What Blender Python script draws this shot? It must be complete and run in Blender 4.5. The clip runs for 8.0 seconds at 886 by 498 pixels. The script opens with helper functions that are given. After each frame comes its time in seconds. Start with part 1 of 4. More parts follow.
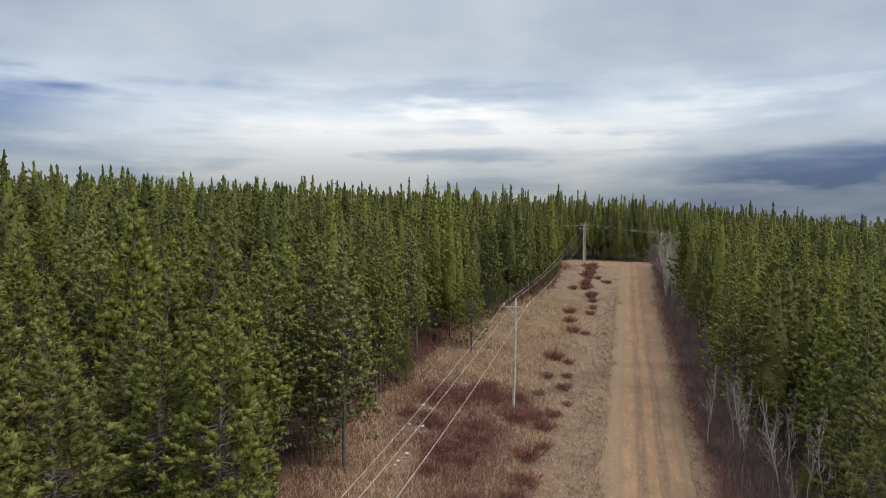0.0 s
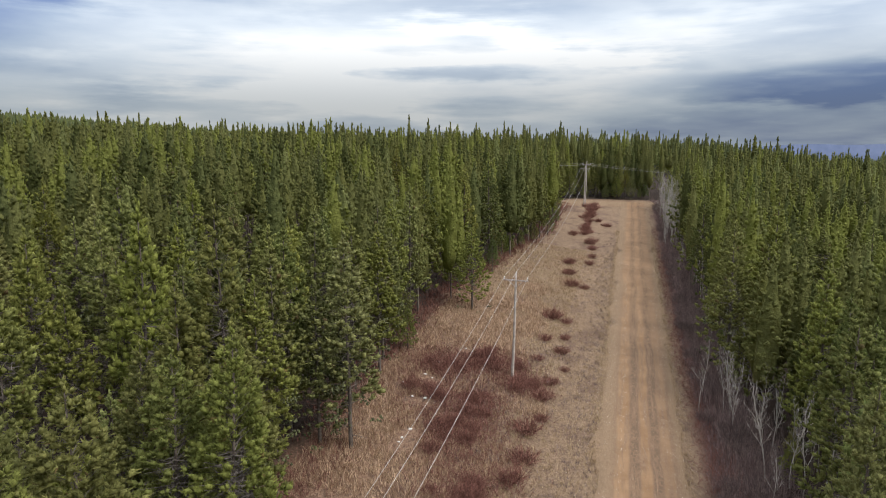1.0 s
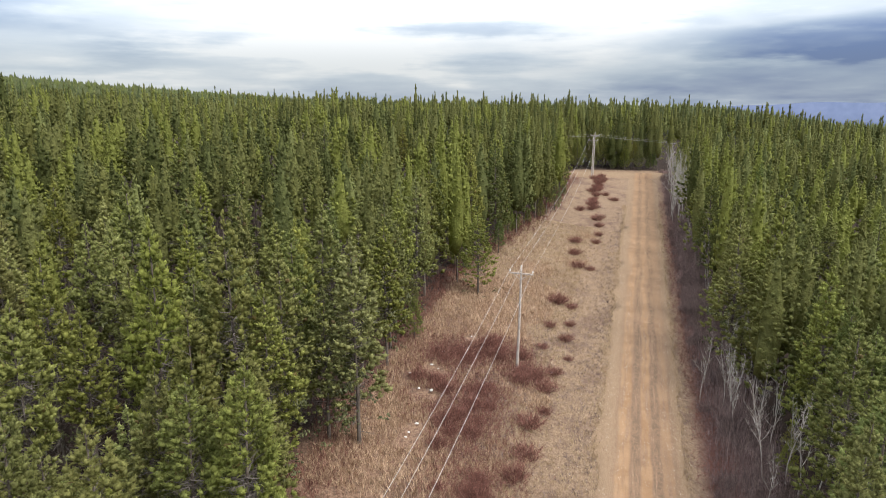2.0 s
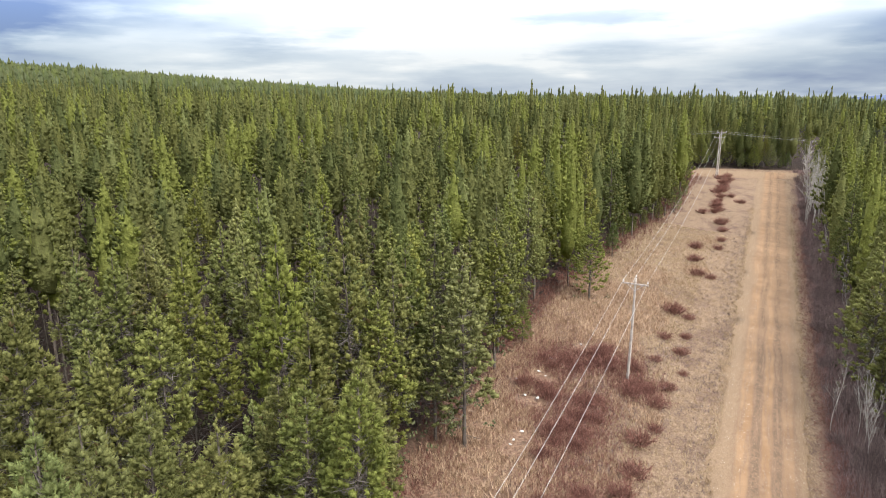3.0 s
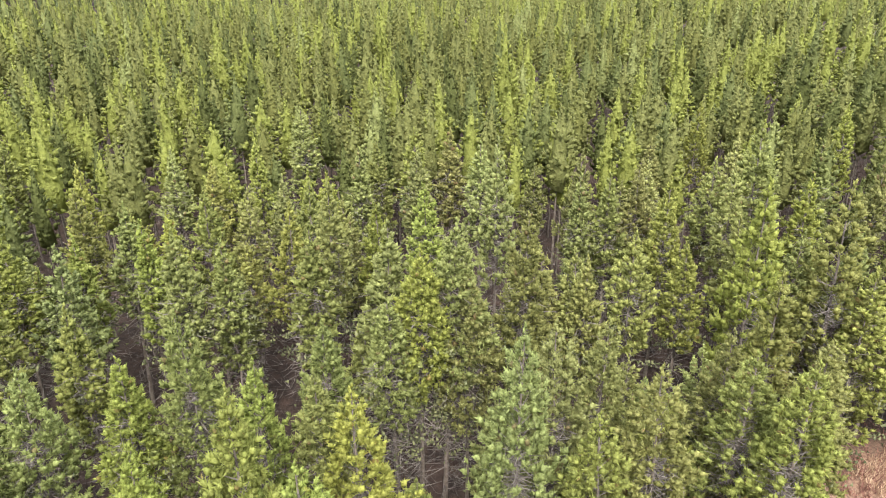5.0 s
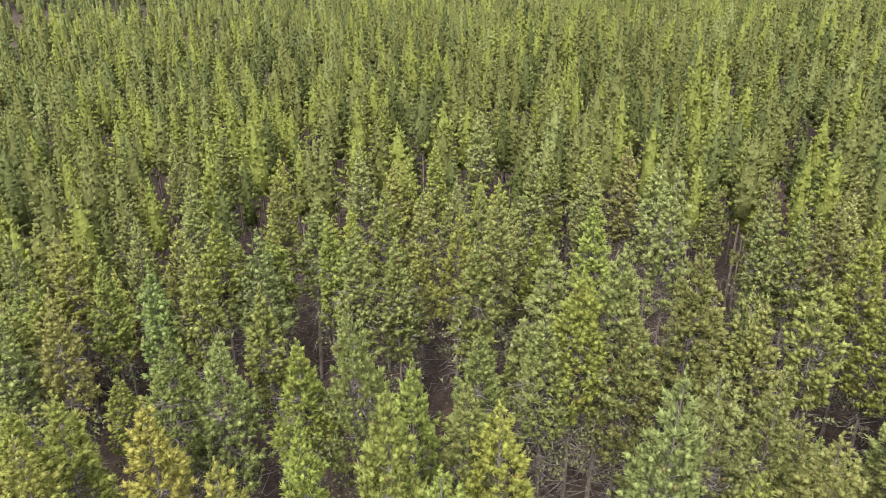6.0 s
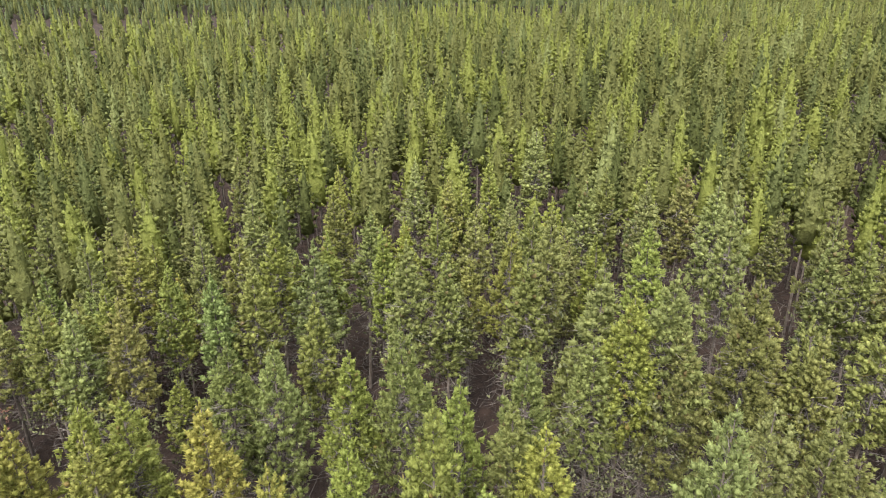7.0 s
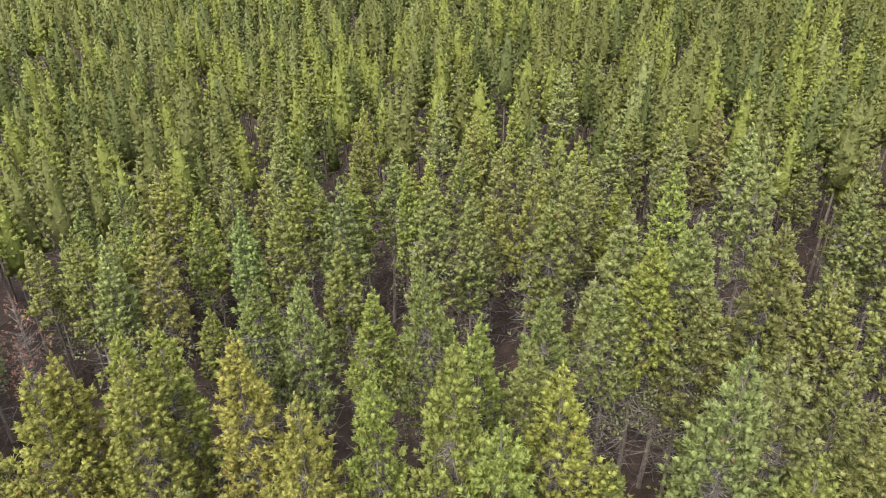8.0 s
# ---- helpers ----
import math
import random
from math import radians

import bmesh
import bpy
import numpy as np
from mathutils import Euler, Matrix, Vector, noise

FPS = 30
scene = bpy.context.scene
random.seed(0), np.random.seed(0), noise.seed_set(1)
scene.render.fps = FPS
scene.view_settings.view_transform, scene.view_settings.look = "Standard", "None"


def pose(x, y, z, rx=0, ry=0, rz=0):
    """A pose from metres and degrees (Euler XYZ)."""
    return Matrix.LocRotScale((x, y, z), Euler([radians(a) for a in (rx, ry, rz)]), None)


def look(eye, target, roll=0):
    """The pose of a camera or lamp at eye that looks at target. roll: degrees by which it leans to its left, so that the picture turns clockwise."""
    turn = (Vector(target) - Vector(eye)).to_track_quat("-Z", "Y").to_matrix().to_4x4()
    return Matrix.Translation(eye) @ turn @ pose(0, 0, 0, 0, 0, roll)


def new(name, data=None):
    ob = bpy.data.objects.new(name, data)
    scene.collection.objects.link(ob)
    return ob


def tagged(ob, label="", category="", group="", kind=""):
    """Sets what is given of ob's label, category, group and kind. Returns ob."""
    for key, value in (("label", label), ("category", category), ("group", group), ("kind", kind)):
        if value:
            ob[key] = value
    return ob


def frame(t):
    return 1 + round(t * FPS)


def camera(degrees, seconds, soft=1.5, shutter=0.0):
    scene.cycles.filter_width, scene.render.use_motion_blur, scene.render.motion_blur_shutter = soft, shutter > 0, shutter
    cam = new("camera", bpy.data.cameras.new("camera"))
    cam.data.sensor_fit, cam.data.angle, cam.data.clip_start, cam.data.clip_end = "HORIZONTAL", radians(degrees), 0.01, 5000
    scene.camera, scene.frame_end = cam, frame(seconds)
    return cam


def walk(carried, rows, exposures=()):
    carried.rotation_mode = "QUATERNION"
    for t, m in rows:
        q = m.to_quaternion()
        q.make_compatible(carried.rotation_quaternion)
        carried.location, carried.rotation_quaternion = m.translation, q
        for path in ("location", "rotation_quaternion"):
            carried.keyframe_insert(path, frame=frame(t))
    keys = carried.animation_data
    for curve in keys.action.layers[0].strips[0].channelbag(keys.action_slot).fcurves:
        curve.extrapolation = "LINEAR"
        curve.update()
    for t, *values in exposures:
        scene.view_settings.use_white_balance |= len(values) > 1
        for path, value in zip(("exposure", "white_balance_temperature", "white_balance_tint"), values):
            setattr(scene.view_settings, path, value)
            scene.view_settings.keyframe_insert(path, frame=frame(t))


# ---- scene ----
cam = camera(68.9, 8.0, 0.95)
METRES, EYE, TILT, LEAN, TURN = 15.5, 18.5, -1.75, 0.0, 0.0
ROWS = [
    (0.0, 0.0, 0.0, 0.0, 0.0, 0.0, -0.0),
    (0.5, -0.0046, -0.0057, 0.1753, 0.03, -4.7, -0.0),
    (1.0, -0.0078, -0.0084, 0.3333, 0.01, -6.97, 0.03),
    (2.5, 0.001, -0.009, 0.6137, 2.14, -11.45, 0.18),
    (3.0, -0.0059, -0.0083, 0.6432, 10.58, -11.32, 0.06),
    (3.5, -0.0022, -0.0177, 0.6792, 21.63, -11.59, -0.1),
    (4.0, 0.0093, -0.0321, 0.7251, 32.39, -13.81, -0.35),
    (4.5, 0.0225, -0.0447, 0.7814, 42.91, -18.04, -0.6),
    (5.0, 0.0278, -0.0532, 0.8362, 53.41, -20.8, -0.93),
    (6.5, 0.0402, -0.0655, 0.9393, 72.91, -20.8, -1.53),
    (7.0, 0.0493, -0.0681, 0.9579, 74.07, -20.77, -1.53),
    (7.5, 0.0631, -0.0692, 0.9661, 75.32, -22.52, -1.53),
    (8.0, 0.0706, -0.0677, 0.9752, 76.47, -26.4, -1.45),
]
EXPOSURES = [(0.0, -0.08), (1.0, 0.15), (2.5, 0.84), (3.5, 0.92), (4.0, 1.18), (4.5, 1.92), (5.0, 1.88), (6.5, 1.52), (8.0, 1.53)]
walk(cam, [(t, pose(0, 0, EYE, TILT, LEAN, TURN) @ pose(METRES * x, METRES * y, METRES * z, 90 + pitch, roll, yaw)) for t, x, y, z, yaw, pitch, roll in ROWS], EXPOSURES)

rng = np.random.default_rng(7)

# ---- node helpers ----


def node(nt, kind, **inputs):
    nd = nt.nodes.new(kind)
    for key, value in inputs.items():
        k = int(key[1:]) if key[0] == "i" and key[1:].isdigit() else key.replace("_", " ")
        if isinstance(value, bpy.types.NodeSocket):
            nt.links.new(value, nd.inputs[k])
        else:
            nd.inputs[k].default_value = value
    return nd


def calc(nt, op, a, b=0.0, c=0.0, clamp=False):
    nd = node(nt, "ShaderNodeMath", i0=a, i1=b, i2=c)
    nd.operation, nd.use_clamp = op, clamp
    return nd.outputs[0]


def step(nt, value, lo, hi):
    nd = node(nt, "ShaderNodeMapRange", i0=value, i1=lo, i2=hi)
    nd.interpolation_type = "SMOOTHSTEP"
    return nd.outputs[0]


def blend(nt, f, a, b, mode="MIX"):
    nd = nt.nodes.new("ShaderNodeMix")
    nd.data_type, nd.blend_type = "RGBA", mode
    for sock, value in ((nd.inputs[0], f), (nd.inputs[6], a), (nd.inputs[7], b)):
        if isinstance(value, bpy.types.NodeSocket):
            nt.links.new(value, sock)
        else:
            sock.default_value = value if isinstance(value, float) else (*value, 1.0)
    return nd.outputs[2]


def grain(nt, vec, scale, detail=3.0, rough=0.55):
    return node(nt, "ShaderNodeTexNoise", Vector=vec, Scale=scale, Detail=detail, Roughness=rough).outputs[0]


# ---- sky and sun ----
SUN_HEIGHT, SUN_TURN = 46.0, 125.0

world = bpy.data.worlds.new("world")
scene.world = world
world.use_nodes = True
wt = world.node_tree
wt.nodes.clear()
way = node(wt, "ShaderNodeTexCoord").outputs["Generated"]
wsep = node(wt, "ShaderNodeSeparateXYZ", i0=way)
wx, wy, wz = wsep.outputs
up = calc(wt, "MAXIMUM", wz, 0.0)
lift = calc(wt, "ADD", up, 0.16)
flat = node(wt, "ShaderNodeCombineXYZ", i0=calc(wt, "DIVIDE", wx, lift), i1=calc(wt, "DIVIDE", wy, lift), i2=5.0).outputs[0]
big = grain(wt, flat, 0.75, 6.0, 0.5)
fine = grain(wt, flat, 1.9, 5.0, 0.5)
side = calc(wt, "ARCTAN2", wx, wy)
streak_at = node(wt, "ShaderNodeCombineXYZ", i0=calc(wt, "MULTIPLY", side, 4.0), i1=calc(wt, "MULTIPLY", up, 34.0), i2=3.0).outputs[0]
streak = grain(wt, streak_at, 1.3, 6.0, 0.55)


def bank(at_side, at_up, wide, tall, wobble=0.5):
    """A soft-edged patch of sky round a direction, frayed by the cloud noise."""
    p = calc(wt, "DIVIDE", calc(wt, "SUBTRACT", side, at_side), wide)
    q = calc(wt, "DIVIDE", calc(wt, "SUBTRACT", up, at_up), tall)
    rr_ = calc(wt, "SQRT", calc(wt, "ADD", calc(wt, "MULTIPLY", p, p), calc(wt, "MULTIPLY", q, q)))
    rr_ = calc(wt, "ADD", rr_, calc(wt, "MULTIPLY", calc(wt, "SUBTRACT", calc(wt, "ADD", big, calc(wt, "SUBTRACT", streak, fine)), 0.5), wobble * 2))
    return calc(wt, "SUBTRACT", 1.0, step(wt, rr_, 0.35, 1.15))


# how thick the cloud is: a grey deck overhead, a bright break ahead, dark blue rain cloud to the right
thick = calc(wt, "MULTIPLY_ADD", calc(wt, "ADD", calc(wt, "MULTIPLY", big, 0.65), calc(wt, "MULTIPLY", fine, 0.35)), 1.3, -0.25)
for at_side, at_up, wide, tall, amount, wobble in (
        (-0.05, 0.105, 0.52, 0.070, -0.33, 0.8),
        (-0.30, 0.060, 0.30, 0.045, -0.16, 0.8),
        (0.30, 0.175, 0.26, 0.060, -0.26, 0.9),
        (0.04, 0.195, 0.40, 0.040, 0.20, 0.8),
        (0.55, 0.085, 0.30, 0.030, 0.50, 0.6),
        (0.52, 0.035, 0.34, 0.040, 0.34, 0.5),
        (0.06, 0.110, 0.13, 0.014, 0.46, 0.9),
        (-0.66, 0.130, 0.26, 0.060, 0.30, 0.7),
        (-0.90, 0.130, 0.34, 0.110, 0.24, 0.6),
        (-0.98, 0.120, 0.40, 0.080, 0.20, 0.7),
        (-0.55, 0.070, 0.16, 0.035, -0.22, 0.8)):
    thick = calc(wt, "ADD", thick, calc(wt, "MULTIPLY", bank(at_side, at_up, wide, tall, wobble), amount))
ramp = wt.nodes.new("ShaderNodeValToRGB")
wt.links.new(thick, ramp.inputs[0])
ramp.color_ramp.elements.new(0.30)
ramp.color_ramp.elements.new(0.62)
for e, (at, col) in zip(ramp.color_ramp.elements, [(0.0, (0.90, 0.90, 0.895)), (0.30, (0.625, 0.68, 0.745)), (0.62, (0.375, 0.45, 0.57)), (1.0, (0.125, 0.190, 0.385))]):
    e.position, e.color = at, (*col, 1)
zenith = step(wt, up, 0.34, 0.62)
# dims the sky near the horizon and lifts it higher up, to suit EXPOSURES
sky_gain = blend(wt, step(wt, up, 0.05, 0.19), (0.54, 0.555, 0.575), (1.28, 1.28, 1.28))
sky_gain = blend(wt, step(wt, up, 0.18, 0.27), sky_gain, (1.05, 1.055, 1.06))
cloud = blend(wt, zenith, blend(wt, 1.0, ramp.outputs[0], sky_gain, "MULTIPLY"), (1.75, 1.80, 1.86))
sky = wt.nodes.new("ShaderNodeTexSky")
sky.sky_type, sky.sun_disc = "NISHITA", False
sky.sun_elevation, sky.sun_rotation = radians(SUN_HEIGHT), radians(SUN_TURN)
sky_dim = blend(wt, 1.0, sky.outputs[0], (0.10, 0.10, 0.10), "MULTIPLY")
veil = blend(wt, 0.88, sky_dim, cloud)
node(wt, "ShaderNodeOutputWorld", Surface=node(wt, "ShaderNodeBackground", Color=veil, Strength=1.0).outputs[0])

sun_data = bpy.data.lights.new("sun", "SUN")
sun_data.energy, sun_data.angle, sun_data.color = 2.5, radians(24), (1.0, 0.96, 0.88)
sun = new("sun", sun_data)
sun.matrix_world = look((0, 0, 300), Vector((0, 0, 300)) - Vector((math.sin(radians(SUN_TURN)) * math.cos(radians(SUN_HEIGHT)), math.cos(radians(SUN_TURN)) * math.cos(radians(SUN_HEIGHT)), math.sin(radians(SUN_HEIGHT)))))

# ---- the lie of the land ----
ROAD_AT, ROAD_DIR, ROAD_OUT = np.array([15.6, 48.0]), np.array([0.274, 0.962]), np.array([0.962, -0.274])
CROSS_AT, CROSS_DIR, CROSS_OUT = np.array([48.0, 184.0]), np.array([0.958, 0.287]), np.array([-0.287, 0.958])


def along(x, y):
    return (x - ROAD_AT[0]) * ROAD_DIR[0] + (y - ROAD_AT[1]) * ROAD_DIR[1]


def across(x, y):
    return (x - ROAD_AT[0]) * ROAD_OUT[0] + (y - ROAD_AT[1]) * ROAD_OUT[1]


def on_road(u, v):
    p = ROAD_AT + u * ROAD_DIR + v * ROAD_OUT
    return float(p[0]), float(p[1])


def ramp01(v, lo, hi):
    k = np.clip((v - lo) / (hi - lo), 0, 1)
    return k * k * (3 - 2 * k)


def ground_z(x, y):
    """Height of the ground: a slope up ahead and to one side that eases into far hills."""
    x, y = np.asarray(x, float), np.asarray(y, float)
    s = -0.09 * x + 0.097 * y
    near = -4.93 + s / (1 + (np.abs(s) / 17.5) ** 8) ** 0.125
    r = np.hypot(x, y)
    az = np.degrees(np.arctan2(-x, y))
    el = 3.5 / (1 + np.exp(-(az - 28) / 11)) - 1.5 * ramp01(-az, 19, 33)
    el = np.where(az < -60, -1.5, el) * (1 - ramp01(az, 110, 170))
    rr = np.minimum(r, 1500)
    far = 11 + rr * np.tan(np.radians(el)) - np.maximum(r - 1500, 0) * 0.05
    w = ramp01(r, 170, 430)
    z = near * (1 - w) + far * w
    # the cutting drops a little beside the road
    v = across(x, y)
    ditch = 0.55 * np.exp(-((v - 6.0) / 1.6) ** 2) + 0.25 * np.exp(-((v + 6.5) / 1.8) ** 2)
    return z - ditch * (1 - ramp01(r, 150, 190))


def edge_left(u):
    return -25.0 + 7.0 * ramp01(u, 25, 95) + 2.5 * ramp01(-u, -2, 10)


def in_forest(x, y):
    u, v = along(x, y), across(x, y)
    c = (x - CROSS_AT[0]) * CROSS_OUT[0] + (y - CROSS_AT[1]) * CROSS_OUT[1]
    clear = (np.abs(c) < 8.5)
    beyond = c > 8.5
    return ((v < edge_left(u)) | (v > 8.5 + 3.5 * ramp01(-u, -30, 0)) | beyond) & ~clear


# ---- mesh helpers ----
def mesh_of(name, verts, tris, mats, slots=None, smooth=True):
    me = bpy.data.meshes.new(name)
    verts, tris = np.asarray(verts, np.float32), np.asarray(tris, np.int32)
    me.vertices.add(len(verts))
    me.vertices.foreach_set("co", verts.ravel())
    me.loops.add(tris.size)
    me.loops.foreach_set("vertex_index", tris.ravel())
    me.polygons.add(len(tris))
    me.polygons.foreach_set("loop_start", np.arange(0, tris.size, 3, dtype=np.int32))
    if slots is not None:
        me.polygons.foreach_set("material_index", np.asarray(slots, np.int32))
    me.polygons.foreach_set("use_smooth", np.full(len(tris), smooth, bool))
    for m in (mats if isinstance(mats, (list, tuple)) else [mats]):
        me.materials.append(m)
    me.update(calc_edges=True)
    return me


def bm_mesh(name, bm, mat, smooth=False):
    me = bpy.data.meshes.new(name)
    bmesh.ops.recalc_face_normals(bm, faces=bm.faces)
    bm.to_mesh(me)
    bm.free()
    for p in me.polygons:
        p.use_smooth = smooth
    me.materials.append(mat)
    return me


def part(name, me, parent, label=""):
    ob = new(name, me)
    ob.parent = parent
    if label:
        ob["label"] = label
    return ob


def join(pieces):
    vs, ts, base = [], [], 0
    for v, t in pieces:
        vs.append(v)
        ts.append(t + base)
        base += len(v)
    return np.concatenate(vs), np.concatenate(ts)


def sticks(a, b, ra, rb, sides=3):
    """Tapered sticks from points a to points b, one per row."""
    a, b = np.asarray(a, float), np.asarray(b, float)
    n = len(a)
    ra, rb = np.broadcast_to(ra, n), np.broadcast_to(rb, n)
    d = b - a
    d = d / (np.linalg.norm(d, axis=1, keepdims=True) + 1e-9)
    ref = np.where(np.abs(d[:, 2:3]) > 0.9, [[1.0, 0, 0]], [[0, 0, 1.0]])
    p = np.cross(d, ref)
    p /= np.linalg.norm(p, axis=1, keepdims=True)
    q = np.cross(d, p)
    vs = []
    for end, rad in ((a, ra), (b, rb)):
        for k in range(sides):
            w = 2 * math.pi * k / sides
            vs.append(end + (p * math.cos(w) + q * math.sin(w)) * rad[:, None])
    v = np.stack(vs, 1)
    t = []
    for k in range(sides):
        k2 = (k + 1) % sides
        t += [(k, k2, sides + k2), (k, sides + k2, sides + k)]
    t = np.array(t)[None] + (np.arange(n) * 2 * sides)[:, None, None]
    return v.reshape(-1, 3), t.reshape(-1, 3)


def tube(pts, radii, sides=6, closed_tip=False):
    """One connected tube along pts."""
    pts = np.asarray(pts, float)
    n = len(pts)
    radii = np.broadcast_to(radii, n)
    d = np.gradient(pts, axis=0)
    d /= np.linalg.norm(d, axis=1, keepdims=True)
    ref = np.array([1.0, 0, 0]) if abs(d[0, 2]) > 0.8 else np.array([0, 0, 1.0])
    p = np.cross(d, ref)
    p /= np.linalg.norm(p, axis=1, keepdims=True)
    q = np.cross(d, p)
    w = np.arange(sides) * 2 * math.pi / sides
    v = (pts[:, None] + (p[:, None] * np.cos(w)[None, :, None] + q[:, None] * np.sin(w)[None, :, None]) * radii[:, None, None]).reshape(-1, 3)
    t = []
    for i in range(n - 1):
        for k in range(sides):
            k2 = (k + 1) % sides
            t += [(i * sides + k, i * sides + k2, (i + 1) * sides + k2), (i * sides + k, (i + 1) * sides + k2, (i + 1) * sides + k)]
    if closed_tip:
        v = np.concatenate([v, pts[-1:] + d[-1:] * radii[-1] * 0.3])
        t += [((n - 1) * sides + k, (n - 1) * sides + (k + 1) % sides, n * sides) for k in range(sides)]
    return v, np.array(t)


def slivers(r, a, b, w):
    """The thinnest twigs: one tapering sliver each from a to b."""
    n = len(a)
    sd = np.cross(b - a, r.normal(size=(n, 3)))
    sd = sd / (np.linalg.norm(sd, axis=1, keepdims=True) + 1e-9) * w
    return np.stack([a - sd, a + sd, b], 1).reshape(-1, 3), np.arange(3 * n).reshape(-1, 3)


# ---- materials ----
def material(name, rough=0.8):
    m = bpy.data.materials.new(name)
    m.use_nodes = True
    nt = m.node_tree
    bsdf = nt.nodes["Principled BSDF"]
    bsdf.inputs["Roughness"].default_value = rough
    bsdf.inputs["Specular IOR Level"].default_value = 0.25
    return m, nt, bsdf


def plain(name, lo, hi, scale, rough=0.85, bump=0.0, metal=0.0, island=0.0):
    """Two tones mixed by noise at two scales, with an optional bump."""
    m, nt, bsdf = material(name, rough)
    pos = node(nt, "ShaderNodeTexCoord").outputs["Object"]
    f = calc(nt, "ADD", calc(nt, "MULTIPLY", grain(nt, pos, scale), 0.65), calc(nt, "MULTIPLY", grain(nt, pos, scale * 7.3), 0.35))
    if island:
        f = calc(nt, "MULTIPLY_ADD", calc(nt, "SUBTRACT", node(nt, "ShaderNodeNewGeometry").outputs["Random Per Island"], 0.5), island, f)
    nt.links.new(blend(nt, step(nt, f, 0.3, 0.7), lo, hi), bsdf.inputs["Base Color"])
    bsdf.inputs["Metallic"].default_value = metal
    if bump:
        nt.links.new(node(nt, "ShaderNodeBump", Strength=bump, Height=grain(nt, pos, scale * 5)).outputs[0], bsdf.inputs["Normal"])
    return m


def needle_material(name, tint, per_object):
    m, nt, bsdf = material(name, 0.65)
    bsdf.inputs["Specular IOR Level"].default_value = 0.12
    geo = node(nt, "ShaderNodeNewGeometry")
    isl = geo.outputs["Random Per Island"]
    if not per_object:
        isl = calc(nt, "MULTIPLY_ADD", isl, 0.45, 0.25)
    col = blend(nt, isl, (0.158, 0.166, 0.056), (0.230, 0.236, 0.085))
    col = blend(nt, calc(nt, "GREATER_THAN", isl, 0.985), col, (0.17, 0.13, 0.06))
    if per_object:
        info = node(nt, "ShaderNodeObjectInfo")
        col = blend(nt, 1.0, col, info.outputs["Color"], "MULTIPLY")
    else:
        col = blend(nt, 1.0, col, tint, "MULTIPLY")
    pos = node(nt, "ShaderNodeTexCoord").outputs["Object"]
    sprig = calc(nt, "MULTIPLY_ADD", grain(nt, pos, 12.0, 2.0, 0.7), 0.5, calc(nt, "MULTIPLY", grain(nt, pos, 2.5, 2.0, 0.6), 0.5))
    dark_, light_ = (0.68, 1.34) if per_object else (0.78, 1.22)
    col = blend(nt, step(nt, sprig, 0.36, 0.64), blend(nt, 1.0, col, (dark_, dark_, dark_ + 0.02), "MULTIPLY"), blend(nt, 1.0, col, (light_, light_, light_ - 0.04), "MULTIPLY"))
    nt.links.new(col, bsdf.inputs["Base Color"])
    if not per_object:
        relief = node(nt, "ShaderNodeBump", Strength=1.0, Distance=0.35, Height=calc(nt, "ADD", grain(nt, pos, 3.2, 2.0, 0.6), calc(nt, "MULTIPLY", sprig, 0.4)))
        nt.links.new(relief.outputs[0], bsdf.inputs["Normal"])
    tr = node(nt, "ShaderNodeBsdfTranslucent", Color=col)
    mix = node(nt, "ShaderNodeMixShader", i0=0.50, i1=bsdf.outputs[0], i2=tr.outputs[0])
    nt.links.new(mix.outputs[0], nt.nodes["Material Output"].inputs[0])
    return m


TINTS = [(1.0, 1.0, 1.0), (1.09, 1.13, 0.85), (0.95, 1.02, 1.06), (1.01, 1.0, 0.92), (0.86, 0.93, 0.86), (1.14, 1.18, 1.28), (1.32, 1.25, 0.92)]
NEEDLES = needle_material("pine needles", None, True)
STUFF_NEEDLES = [needle_material("pine needles far", (t[0] * k, t[1] * k, t[2] * k), False) for t, k in zip(TINTS[:6], (1.0, 1.18, 0.82, 0.95, 0.66, 1.12))]
# distance haze is painted into these two sets as darker, bluer tints
FAR_NEEDLES = [needle_material("far pine needles tinted for haze", (t[0] * 0.72, t[1] * 0.78, t[2] * 1.0), False) for t in TINTS[:6]]
HILL_NEEDLES = [needle_material("ridge pine needles tinted for haze", (t[0] * 0.40, t[1] * 0.50, t[2] * 0.95), False) for t in TINTS[:6]]
BROWN_NEEDLES = plain("dead needles", (0.22, 0.10, 0.07), (0.36, 0.19, 0.14), 3.0, island=0.5)
# dull old growth, its colour darkened further for shade low in the crown
OLD_SHADE_NEEDLES = plain("dull shaded old needles", (0.060, 0.064, 0.030), (0.130, 0.132, 0.062), 3.0, 0.9, island=0.6)
BARK = plain("pine bark", (0.07, 0.055, 0.045), (0.17, 0.14, 0.12), 3.0, 0.95, 0.4)
TWIG = plain("grey dead twig", (0.060, 0.050, 0.045), (0.160, 0.138, 0.125), 2.0, 0.95, island=0.6)
BIRCH = plain("pale birch bark", (0.26, 0.235, 0.215), (0.52, 0.48, 0.44), 2.6, 0.8, 0.2)
RED_TWIG = plain("red brown twig", (0.105, 0.044, 0.035), (0.225, 0.105, 0.082), 1.5, 0.9, island=0.7)
GREY_TWIG = plain("purple grey twig", (0.10, 0.07, 0.067), (0.25, 0.185, 0.175), 0.8, 0.95, island=0.7)
STRAW = plain("dry straw", (0.25, 0.17, 0.095), (0.47, 0.36, 0.235), 0.22, 0.9, island=0.5)
RUST_GRASS = plain("rusty dry grass", (0.225, 0.135, 0.085), (0.52, 0.375, 0.255), 0.3, 0.9, island=0.6)
